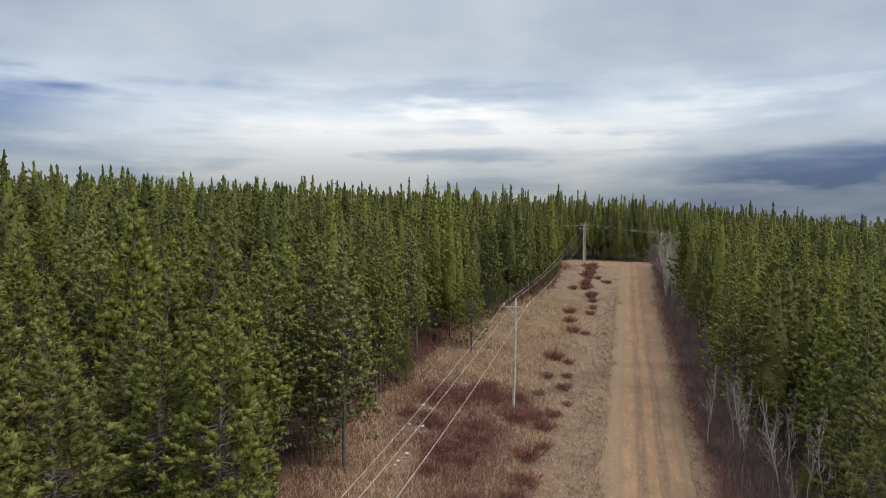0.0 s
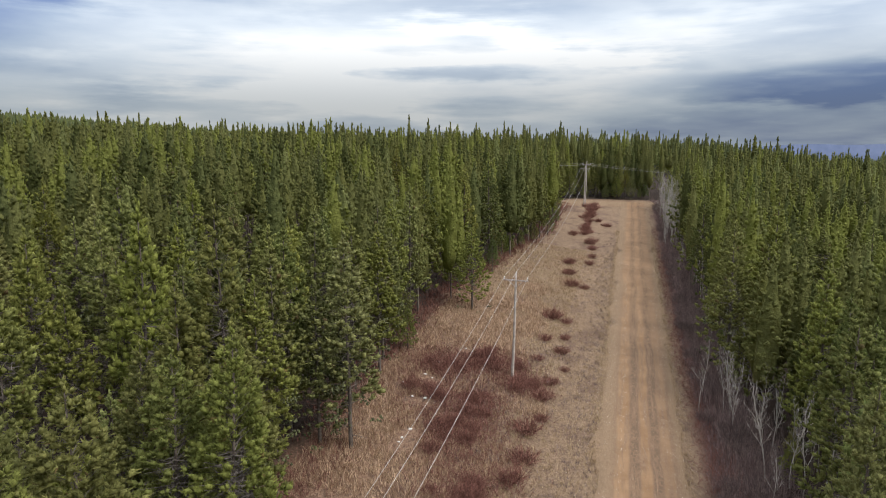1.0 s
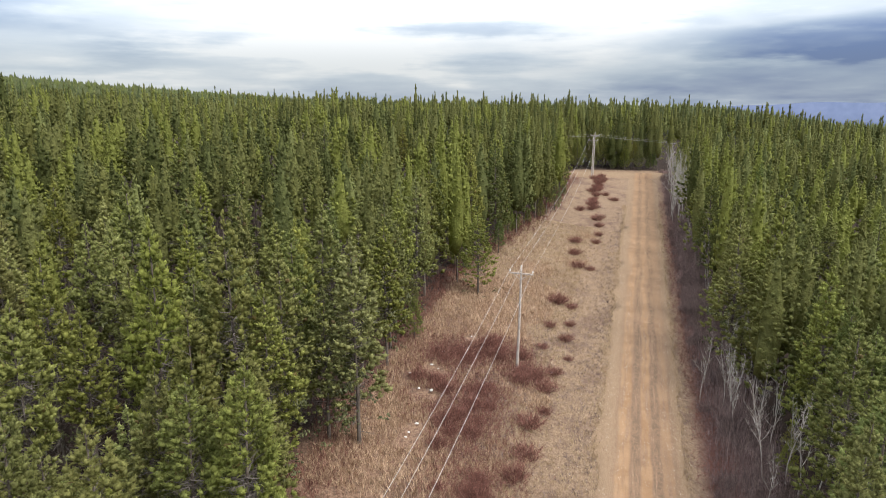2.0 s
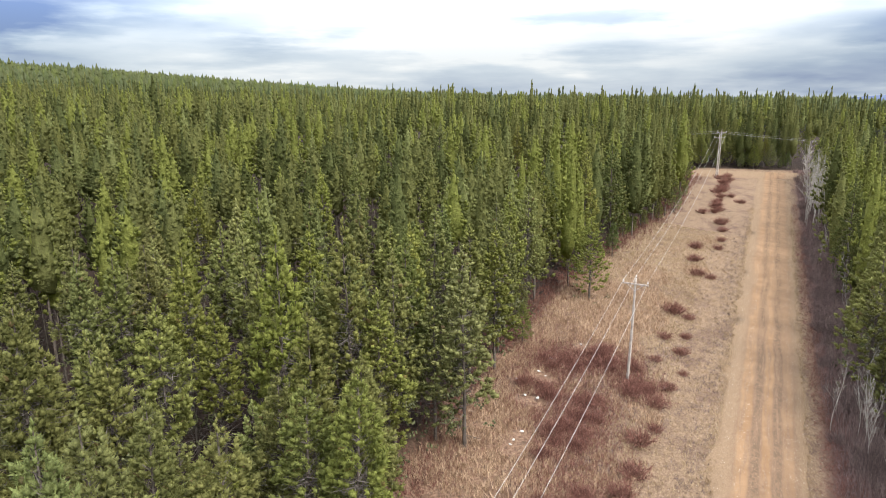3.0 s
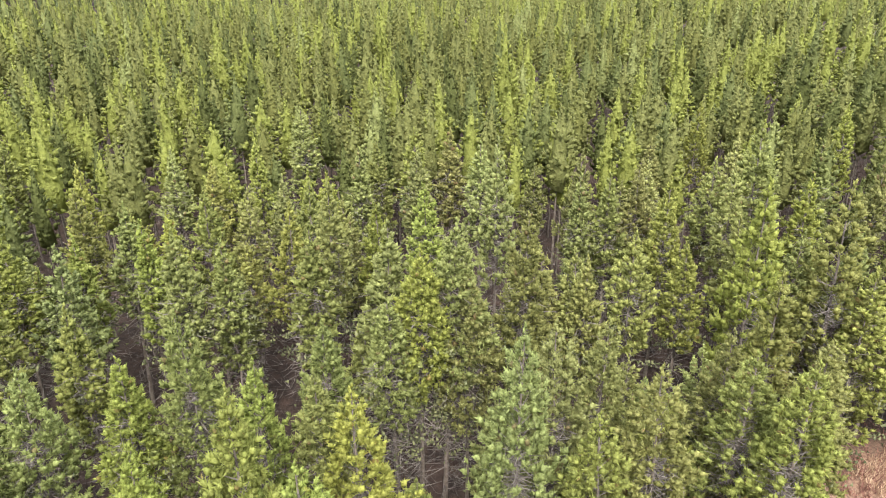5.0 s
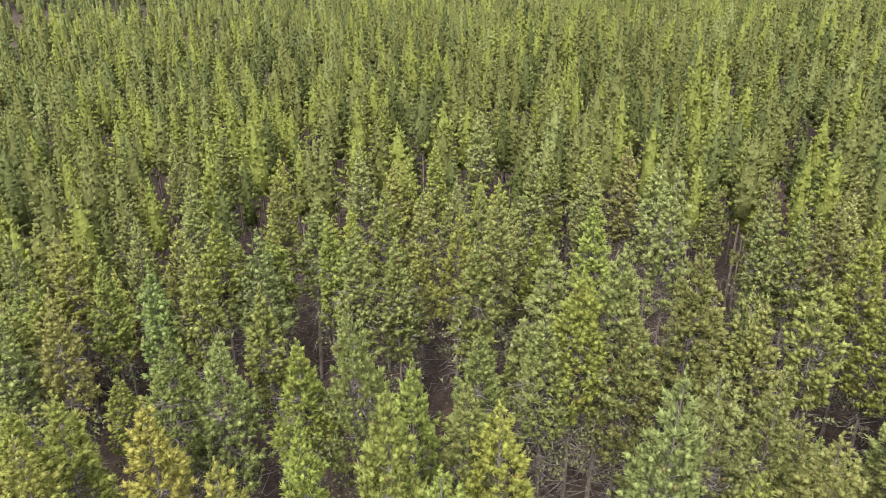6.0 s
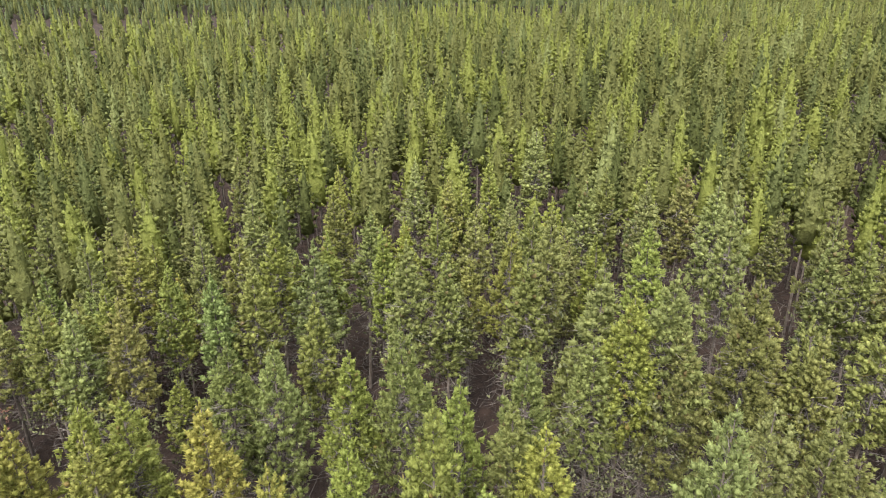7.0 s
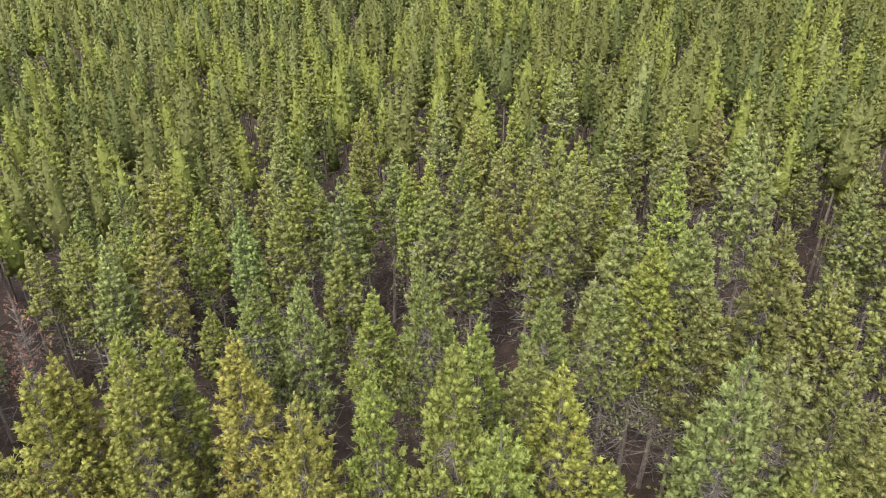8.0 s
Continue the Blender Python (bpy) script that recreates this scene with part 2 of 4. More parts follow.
POLE_WOOD = plain("weathered pole wood", (0.26, 0.22, 0.20), (0.46, 0.41, 0.37), 3.0, 0.9, 0.3)
STEEL = plain("galvanised steel", (0.35, 0.35, 0.36), (0.5, 0.5, 0.52), 8.0, 0.5, 0.0, 0.8)
PORCELAIN = plain("grey porcelain", (0.5, 0.5, 0.5), (0.7, 0.7, 0.7), 8.0, 0.3)
WIRE = plain("aluminium wire", (0.38, 0.37, 0.36), (0.5, 0.49, 0.47), 2.0, 0.6)
PLASTIC = plain("white plastic", (0.48, 0.46, 0.44), (0.70, 0.69, 0.67), 3.0, 0.5)
STONE = plain("pale pebble", (0.22, 0.18, 0.14), (0.54, 0.47, 0.39), 0.7, 0.9, island=0.8)


def ground_material():
    m, nt, bsdf = material("ground", 0.95)
    pos = node(nt, "ShaderNodeNewGeometry").outputs["Position"]
    sep = node(nt, "ShaderNodeSeparateXYZ", i0=pos)
    x, y = sep.outputs[0], sep.outputs[1]
    dx, dy = calc(nt, "SUBTRACT", x, float(ROAD_AT[0])), calc(nt, "SUBTRACT", y, float(ROAD_AT[1]))
    u = calc(nt, "ADD", calc(nt, "MULTIPLY", dx, float(ROAD_DIR[0])), calc(nt, "MULTIPLY", dy, float(ROAD_DIR[1])))
    v = calc(nt, "ADD", calc(nt, "MULTIPLY", dx, float(ROAD_OUT[0])), calc(nt, "MULTIPLY", dy, float(ROAD_OUT[1])))
    wob = calc(nt, "MULTIPLY_ADD", grain(nt, pos, 0.35, 4.0), 5.0, -2.5)
    vw = calc(nt, "ADD", v, wob)
    n1, n2, n3 = grain(nt, pos, 0.16, 4.0), grain(nt, pos, 0.7, 5.0, 0.65), grain(nt, pos, 4.5, 4.0, 0.7)
    n4 = grain(nt, pos, 14.0, 3.0, 0.7)
    straw = blend(nt, step(nt, n3, 0.32, 0.68), (0.208, 0.138, 0.088), (0.415, 0.300, 0.206))
    straw = blend(nt, calc(nt, "MULTIPLY", step(nt, n2, 0.5, 0.68), 0.6), straw, (0.169, 0.113, 0.087))
    rust = blend(nt, step(nt, n3, 0.3, 0.7), (0.15, 0.082, 0.056), (0.46, 0.300, 0.205))
    # rusty grass towards the trees, pale straw towards the road
    inner = calc(nt, "SUBTRACT", 1.0, step(nt, vw, -19.0, -11.0))
    near = calc(nt, "SUBTRACT", 1.0, step(nt, u, 22.0, 55.0))
    verge = blend(nt, calc(nt, "MULTIPLY", calc(nt, "MULTIPLY", inner, near), 0.85), straw, rust)
    n5 = grain(nt, pos, 1.7, 6.0, 0.7)
    verge = blend(nt, calc(nt, "MULTIPLY", step(nt, n5, 0.52, 0.62), 0.55), verge, (0.138, 0.095, 0.073))
    verge = blend(nt, calc(nt, "MULTIPLY", step(nt, n1, 0.52, 0.62), 0.45), verge, (0.124, 0.072, 0.062))
    verge = blend(nt, calc(nt, "MULTIPLY", step(nt, n4, 0.58, 0.7), 0.5), verge, (0.440, 0.317, 0.254))
    ditch = blend(nt, n2, (0.088, 0.048, 0.046), (0.213, 0.118, 0.109))
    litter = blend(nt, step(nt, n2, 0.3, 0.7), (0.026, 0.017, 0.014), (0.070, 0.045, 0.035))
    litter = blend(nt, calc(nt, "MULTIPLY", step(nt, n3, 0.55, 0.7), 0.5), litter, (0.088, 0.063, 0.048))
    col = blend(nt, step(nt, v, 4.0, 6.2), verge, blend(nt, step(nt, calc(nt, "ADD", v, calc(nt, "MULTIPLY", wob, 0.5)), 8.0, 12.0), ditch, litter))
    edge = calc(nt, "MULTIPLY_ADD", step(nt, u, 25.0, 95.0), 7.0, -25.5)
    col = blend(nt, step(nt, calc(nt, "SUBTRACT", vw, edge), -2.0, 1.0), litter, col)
    # beyond the crossing the forest floor goes on
    cx, cy = calc(nt, "SUBTRACT", x, float(CROSS_AT[0])), calc(nt, "SUBTRACT", y, float(CROSS_AT[1]))
    cross = calc(nt, "ADD", calc(nt, "MULTIPLY", cx, float(CROSS_OUT[0])), calc(nt, "MULTIPLY", cy, float(CROSS_OUT[1])))
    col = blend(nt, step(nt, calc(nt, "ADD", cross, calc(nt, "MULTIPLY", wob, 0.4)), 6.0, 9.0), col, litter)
    # far off the needles of the canopy cover the floor
    r = calc(nt, "SQRT", calc(nt, "ADD", calc(nt, "MULTIPLY", x, x), calc(nt, "MULTIPLY", y, y)))
    far = blend(nt, grain(nt, pos, 0.02, 5.0), (0.021, 0.026, 0.009), (0.043, 0.048, 0.016))
    col = blend(nt, step(nt, r, 300.0, 460.0), col, far)
    col = blend(nt, 1.0, col, (0.705, 0.68, 0.67), "MULTIPLY")
    nt.links.new(col, bsdf.inputs["Base Color"])
    h = calc(nt, "ADD", n3, calc(nt, "MULTIPLY", n4, 0.5))
    nt.links.new(node(nt, "ShaderNodeBump", Strength=1.0, Distance=0.2, Height=h).outputs[0], bsdf.inputs["Normal"])
    return m


def road_material():
    m, nt, bsdf = material("gravel road", 0.95)
    pos = node(nt, "ShaderNodeNewGeometry").outputs["Position"]
    sep = node(nt, "ShaderNodeSeparateXYZ", i0=pos)
    dx, dy = calc(nt, "SUBTRACT", sep.outputs[0], float(ROAD_AT[0])), calc(nt, "SUBTRACT", sep.outputs[1], float(ROAD_AT[1]))
    u = calc(nt, "ADD", calc(nt, "MULTIPLY", dx, float(ROAD_DIR[0])), calc(nt, "MULTIPLY", dy, float(ROAD_DIR[1])))
    v = calc(nt, "ADD", calc(nt, "MULTIPLY", dx, float(ROAD_OUT[0])), calc(nt, "MULTIPLY", dy, float(ROAD_OUT[1])))
    v = calc(nt, "ADD", v, calc(nt, "MULTIPLY_ADD", grain(nt, pos, 0.12, 3.0), 1.0, -0.5))
    n1, n2, n3 = grain(nt, pos, 0.5, 4.0, 0.6), grain(nt, pos, 3.0, 4.0, 0.7), grain(nt, pos, 11.0, 3.0, 0.75)
    stretched = node(nt, "ShaderNodeCombineXYZ", i0=calc(nt, "MULTIPLY", v, 2.2), i1=calc(nt, "MULTIPLY", u, 0.14), i2=0.0).outputs[0]
    streaks = grain(nt, stretched, 1.0, 4.0, 0.6)
    sand = blend(nt, step(nt, n1, 0.3, 0.7), (0.262, 0.162, 0.092), (0.346, 0.226, 0.136))
    grit = blend(nt, step(nt, n2, 0.35, 0.7), (0.167, 0.113, 0.080), (0.302, 0.207, 0.148))
    grit = blend(nt, calc(nt, "MULTIPLY", step(nt, n3, 0.56, 0.7), 0.7), grit, (0.435, 0.326, 0.255))
    # wheel tracks are smooth packed sand, grit lies between and beside them
    tracks = calc(nt, "MAXIMUM", calc(nt, "SUBTRACT", 1.0, step(nt, calc(nt, "ABSOLUTE", calc(nt, "ADD", v, 1.5)), 0.35, 0.8)),
                  calc(nt, "SUBTRACT", 1.0, step(nt, calc(nt, "ABSOLUTE", calc(nt, "SUBTRACT", v, 0.35)), 0.25, 0.65)))
    tracks = calc(nt, "MAXIMUM", tracks, calc(nt, "MULTIPLY", calc(nt, "SUBTRACT", 1.0, step(nt, calc(nt, "ABSOLUTE", calc(nt, "SUBTRACT", v, 2.1)), 0.3, 0.7)), 0.7))
    tracks = calc(nt, "MULTIPLY", tracks, step(nt, streaks, 0.30, 0.55))
    far = step(nt, u, 15.0, 60.0)
    col = blend(nt, calc(nt, "MAXIMUM", tracks, calc(nt, "MULTIPLY_ADD", far, 0.5, calc(nt, "MULTIPLY", n1, 0.5))), grit, sand)
    weeds = calc(nt, "MULTIPLY", calc(nt, "MULTIPLY", step(nt, n2, 0.45, 0.55), step(nt, streaks, 0.36, 0.52)), calc(nt, "SUBTRACT", 0.9, tracks))
    col = blend(nt, calc(nt, "MULTIPLY", weeds, 0.75, clamp=True), col, (0.100, 0.073, 0.050))
    # the rim of the track is grown over with straw
    rim = step(nt, calc(nt, "ADD", calc(nt, "ABSOLUTE", calc(nt, "SUBTRACT", v, 0.35)), calc(nt, "MULTIPLY_ADD", n2, 2.4, -1.2)), 2.0, 3.0)
    straw = blend(nt, step(nt, n3, 0.35, 0.65), (0.179, 0.120, 0.074), (0.357, 0.262, 0.180))
    col = blend(nt, calc(nt, "MULTIPLY", rim, 0.9), col, straw)
    col = blend(nt, 1.0, col, (0.75, 0.715, 0.69), "MULTIPLY")
    nt.links.new(col, bsdf.inputs["Base Color"])
    nt.links.new(node(nt, "ShaderNodeBump", Strength=0.6, Distance=0.06, Height=calc(nt, "ADD", n2, n3)).outputs[0], bsdf.inputs["Normal"])
    return m


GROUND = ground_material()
ROAD = road_material()

# ---- ground and roads ----
rings = np.concatenate([np.arange(0, 240, 4.0), 240 * np.exp(np.linspace(0, math.log(4800 / 240), 46))])
spokes = 240
ang = np.linspace(0, 2 * math.pi, spokes, endpoint=False)
gx, gy = np.outer(rings, np.sin(ang)), np.outer(rings, np.cos(ang))
gz = ground_z(gx, gy)
gv = np.stack([gx, gy, gz], -1).reshape(-1, 3)
gi = np.arange(len(rings) * spokes).reshape(len(rings), spokes)
a, b, c, d = gi[:-1], np.roll(gi, -1, 1)[:-1], np.roll(gi, -1, 1)[1:], gi[1:]
gt = np.concatenate([np.stack([a, c, b], -1).reshape(-1, 3), np.stack([a, d, c], -1).reshape(-1, 3)])
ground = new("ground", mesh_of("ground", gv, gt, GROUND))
tagged(ground, "dry straw verges and brown forest floor rising to far hills", "ground", kind="structure")


def strip(us, vs, place, lift):
    """A strip of road laid on the ground; vs are offsets across it with their heights."""
    vv = []
    for u in us:
        for v, h in vs:
            x, y = place(u, v)
            vv.append((x, y, float(ground_z(x, y)) + h + lift))
    n = len(vs)
    tt = []
    for i in range(len(us) - 1):
        for j in range(n - 1):
            k = i * n + j
            tt += [(k, k + 1, k + n + 1), (k, k + n + 1, k + n)]
    return np.array(vv), np.array(tt)


section = [(-3.7, -0.06), (-3.2, 0.06), (-2.1, 0.12), (-1.5, 0.07), (-0.9, 0.14), (0.0, 0.11), (0.4, 0.09), (1.1, 0.15), (2.1, 0.09), (3.0, 0.08), (3.6, -0.06)]
rv, rt = strip(np.arange(-75, 139, 2.0), section, lambda u, v: on_road(u, v + 0.12 * math.sin(u * 0.23 + v) + (0.9 * noise.noise(Vector((u * 0.21, v * 3, 0))) if abs(v) > 3.3 else 0)), 0.06)
road = new("road", mesh_of("road", rv, rt, ROAD))
tagged(road, "pale sandy gravel track with worn wheel ruts", "road", kind="structure")


def on_cross(u, v):
    p = CROSS_AT + u * CROSS_DIR + v * CROSS_OUT
    return float(p[0]), float(p[1])


cv, ct = strip(np.arange(-60, 61, 2.0), [(-4.5, -0.06), (-3.5, 0.07), (0, 0.16), (3.0, 0.08), (4.0, -0.06)], on_cross, 0.10)
cross_road = new("road_crossing", mesh_of("road_crossing", cv, ct, ROAD))
tagged(cross_road, "pale gravel road that crosses at the crest", "road", kind="structure")


# ---- pines ----
def tufts(r, p, d, size, width, blades):
    """Needle tufts: a plump pointed core at p along d, with loose needles round it."""
    n = len(p)
    d = d / np.linalg.norm(d, axis=1, keepdims=True)
    ref = r.normal(size=(n, 3))
    e = np.cross(d, ref)
    e /= np.linalg.norm(e, axis=1, keepdims=True)
    g = np.cross(d, e)
    s, w = size[:, None], (size * width)[:, None]
    mid = p + d * s * 0.58
    core = np.stack([p, mid + e * w, mid + g * w, mid - e * w, mid - g * w, p + d * s], 1)
    core += r.normal(size=core.shape) * (size * 0.05)[:, None, None]
    ct = np.array([(0, 2, 1), (0, 3, 2), (0, 4, 3), (0, 1, 4), (5, 1, 2), (5, 2, 3), (5, 3, 4), (5, 4, 1)])
    step_ = 6 + 3 * blades
    allv = [core]
    allt = [ct]
    for k in range(blades):
        a = r.uniform(0, 2 * math.pi, (n, 1))
        out = e * np.cos(a) + g * np.sin(a)
        o = p + d * s * r.uniform(0.25, 0.85, (n, 1)) + out * w * 0.5
        way_ = out * 0.85 + d * r.uniform(0.35, 1.0, (n, 1))
        tip = o + way_ * s * r.uniform(0.42, 0.62, (n, 1))
        sd = np.cross(way_, r.normal(size=(n, 3)))
        sd = sd / np.linalg.norm(sd, axis=1, keepdims=True) * w * 0.42
        allv.append(np.stack([o - sd, o + sd, tip], 1))
        allt.append(np.array([(0, 1, 2)]) + 6 + 3 * k)
    v = np.concatenate(allv, 1).reshape(-1, 3)
    t = (np.concatenate(allt)[None] + (np.arange(n) * step_)[:, None, None]).reshape(-1, 3)
    return v, t


def caps(r, p, d, size, width):
    """Needle tufts: open three-sided points."""
    n = len(p)
    d = d / np.linalg.norm(d, axis=1, keepdims=True)
    e = np.cross(d, r.normal(size=(n, 3)))
    e /= np.linalg.norm(e, axis=1, keepdims=True)
    g = np.cross(d, e)
    s, w = size[:, None], (size * width)[:, None]
    ring = [p + (e * math.cos(k * 2.094) + g * math.sin(k * 2.094)) * w * r.uniform(0.8, 1.2, (n, 1)) for k in range(3)]
    v = np.stack(ring + [p + d * s], 1).reshape(-1, 3)
    t = np.array([(0, 1, 3), (1, 2, 3), (2, 0, 3)])[None] + (np.arange(n) * 4)[:, None, None]
    return v, t.reshape(-1, 3)


def brushes(r, p, d, length, girth, count, wide, core):
    """Bottle-brush plumes from p along d: needle bundles standing out all round a solid core."""
    n = len(p)
    d = d / np.linalg.norm(d, axis=1, keepdims=True)
    e = np.cross(d, r.normal(size=(n, 3)))
    e /= np.linalg.norm(e, axis=1, keepdims=True)
    g = np.cross(d, e)
    which = np.repeat(np.arange(n), count)
    m = len(which)
    a = r.uniform(0, 6.2832, m)
    out = e[which] * np.cos(a)[:, None] + g[which] * np.sin(a)[:, None]
    at = r.uniform(0.0, 0.86, m)
    q = girth[which] * (1.1 - 0.45 * at) * r.uniform(0.75, 1.25, m)
    root = p[which] + d[which] * (length[which] * at)[:, None] + out * (q * 0.28)[:, None]
    tip = root + (out * (0.95 - 0.45 * at)[:, None] + d[which] * (0.45 + 0.6 * at)[:, None] + r.normal(size=(m, 3)) * 0.18) * q[:, None]
    pieces = [slivers(r, root, tip, (q * wide)[:, None])]
    if core:
        vs, k = [p + d * (length * 0.02)[:, None]], 5 if core > 1 else 4
        for j in range(k):
            w = 6.2832 * j / k
            vs.append(p + d * (length * r.uniform(0.42, 0.72, n))[:, None] + (e * math.cos(w) + g * math.sin(w)) * (girth * r.uniform(0.45, 0.85, n))[:, None])
        vs.append(p + d * (length * 0.90)[:, None])
        t = [f for j in range(k) for f in ((0, 1 + (j + 1) % k, 1 + j), (k + 1, 1 + j, 1 + (j + 1) % k))]
        pieces.append((np.stack(vs, 1).reshape(-1, 3), (np.array(t)[None] + (np.arange(n) * (k + 2))[:, None, None]).reshape(-1, 3)))
    return join(pieces)


def crown_radius(d, spread, depth):
    low = 0.80 * depth
    return spread * np.minimum(d / max(5.4, 0.62 * depth), 1.0) ** 0.72 * np.where(d > low, np.exp(-((d - low) / (0.36 * depth)) ** 2), 1.0)


def pine_form(seed, nb, plumes, plume, bundles, wide, spread=1.6, depth=8.0, open_=0.0, core=2, old=60, body=0, slim=0.40, fill=0.47, bs=6):
    """One pine, 17 m tall: upturned needle shoots over a pointed crown, a trunk and branches."""
    r = np.random.default_rng(seed)
    H = 17.0
    lean = r.normal(size=2) * 0.010
    up_ = np.array([0, 0, 1.0])
    bd = 0.45 + (depth - 0.45) * ((np.arange(nb) + r.random(nb)) / nb) ** 0.66
    ba = np.arange(nb) * 2.4 + r.normal(size=nb) * 0.35
    # whorls of longer and shorter boughs make the outline uneven
    lobe = 1 + 0.15 * np.cos(2 * ba + bd * 0.7 + r.uniform(0, 6.28)) + 0.14 * np.cos(3 * ba - bd * 1.6 + r.uniform(0, 6.28)) + 0.10 * np.cos(bd * 5.2 + r.uniform(0, 6.28))
    bl = r.uniform(0.70, 1.08, nb) * lobe
    bl[r.random(nb) < 0.10] *= 1.22
    gone = r.random(nb) < 0.75 * np.clip((bd - depth * 0.66) / (depth * 0.34), 0, 1) + 0.25 * open_ * (bd > 2.0)
    bd, ba, bl = bd[~gone], ba[~gone], bl[~gone]
    nb = len(bd)
    bk = bd / depth
    fat = np.minimum(bd / 2.6, 1.0)
    reach = np.maximum(crown_radius(bd, spread, depth) * bl - 0.30 * plume * fat, 0.03)
    rise = 1.0 - 0.75 * bk
    bout = np.stack([np.cos(ba), np.sin(ba), 0 * ba], 1)
    bside = np.stack([-np.sin(ba), np.cos(ba), 0 * ba], 1)
    A = np.stack([lean[0] * (H - bd), lean[1] * (H - bd), H - bd - reach * rise], 1)
    C = A + bout * reach[:, None] + up_ * (reach * rise)[:, None]
    # each bough carries plump upturned plumes, one at its end and others set back beside it
    way_ = C - A
    way_ /= np.linalg.norm(way_, axis=1, keepdims=True) + 1e-9
    bo = np.repeat(np.arange(nb), plumes)
    first = np.tile(np.arange(plumes), nb) == 0
    n = len(bo)
    size = plume * (0.62 + 0.38 * fat[bo]) * r.uniform(0.72, 1.28, n)
    aside = np.where(first, 0.0, r.normal(size=n) * (0.08 + 0.24 * fat[bo]))
    back = np.where(first, 0.0, r.uniform(0.04, 0.30, n) * np.maximum(reach[bo], 0.2))
    axis = way_[bo] * 0.45 + bout[bo] * (0.26 * fat[bo])[:, None] + up_ * (0.66 - 0.22 * bk[bo])[:, None] + bside[bo] * aside[:, None] + r.normal(size=(n, 3)) * 0.17
    axis /= np.linalg.norm(axis, axis=1, keepdims=True)
    lh = np.linspace(0.35, 1.25, 6)
    lead = np.stack([lean[0] * H + 0 * lh, lean[1] * H + 0 * lh, H - lh], 1) + r.normal(size=(6, 3)) * [0.05, 0.05, 0.02] * (0.3 + lh[:, None])
    la = np.arange(6) * 2.4
    P = np.concatenate([C[bo] - way_[bo] * back[:, None] + bside[bo] * aside[:, None] - axis * (size * 0.7)[:, None], lead])
    D = np.concatenate([axis, np.stack([np.cos(la) * 0.2, np.sin(la) * 0.2, 1 + 0 * la], 1)])
    L = np.concatenate([size, plume * (0.75 + 0.15 * lh)])
    girth = np.concatenate([size * slim, plume * (0.14 + 0.12 * lh)])
    pieces = [brushes(r, P, D, L, girth, bundles, wide, core)]
    # the inner body, where the needles are too thick to see through
    rows, tri = [], []
    ds = np.linspace(0.9, math.sqrt(0.84 * depth), max(body, 1)) ** 2
    for row, dd in enumerate(ds):
        for j in range(bs):
            w = 6.283 * (j + 0.5 * (row % 2)) / bs
            rad = float(crown_radius(dd, spread, depth)) * fill * (1 - 0.5 * min(open_, 1.0)) * r.uniform(0.60, 1.20)
            rows.append((math.cos(w) * rad + lean[0] * (H - dd), math.sin(w) * rad + lean[1] * (H - dd), H - dd - 0.1 + r.normal() * 0.06 * dd))
    if body:
        top = len(rows)
        rows += [(lean[0] * H, lean[1] * H, H - 0.5), (0.0, 0.0, H - 0.95 * depth)]
        for j in range(bs):
            j2 = (j + 1) % bs
            tri += [(j, j2, top), (top - bs + j2, top - bs + j, top + 1)]
            for row in range(len(ds) - 1):
                u0 = row * bs
                tri += [(u0 + j, u0 + bs + j, u0 + bs + j2), (u0 + j, u0 + bs + j2, u0 + j2)]
    slot = np.zeros(sum(len(t) for _, t in pieces) + len(tri), int)
    if body:
        pieces.append((np.array(rows), np.array(tri)))
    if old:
        # old needles low on the crown, thin and dull, coloured darker for shade too
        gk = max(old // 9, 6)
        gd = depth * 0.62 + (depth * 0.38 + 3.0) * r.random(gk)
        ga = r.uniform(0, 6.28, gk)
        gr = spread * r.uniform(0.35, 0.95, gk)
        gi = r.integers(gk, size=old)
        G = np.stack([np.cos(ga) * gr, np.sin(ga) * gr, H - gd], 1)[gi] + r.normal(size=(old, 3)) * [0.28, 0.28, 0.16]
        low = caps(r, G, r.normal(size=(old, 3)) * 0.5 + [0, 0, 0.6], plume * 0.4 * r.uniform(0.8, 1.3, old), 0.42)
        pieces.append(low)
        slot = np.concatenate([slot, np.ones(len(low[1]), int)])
    crown = (*join(pieces), slot)
    zs = np.linspace(-0.4, H - 0.4, 8)
    tp = np.stack([lean[0] * zs, lean[1] * zs, zs], 1) + np.concatenate([np.zeros((2, 3)), r.normal(size=(6, 3)) * [0.03, 0.03, 0]])
    trunk = tube(tp, 0.15 * (1 - zs / (H + 1)) + 0.012, 6)
    return crown, trunk, (A, C), r


def dead_twigs(r, depth, n):
    z = 1.0 + (16 - depth * 0.42) * r.random(n) ** 0.6
    a = r.uniform(0, 6.28, n)
    ln = r.uniform(0.6, 2.1, n)
    base = np.stack([0 * z, 0 * z, z], 1)
    tip = base + np.stack([np.cos(a) * ln, np.sin(a) * ln, ln * r.uniform(-0.35, 0.25, n)], 1)
    half = base + (tip - base) * r.uniform(0.4, 0.7, (n, 1))
    b2 = half + r.normal(size=(n, 3)) * [0.35, 0.35, 0.2]
    b3 = half + r.normal(size=(n, 3)) * [0.30, 0.30, 0.25]
    return join([slivers(r, base, tip, 0.030), slivers(r, half, b2, 0.018), slivers(r, half, b3, 0.018)])


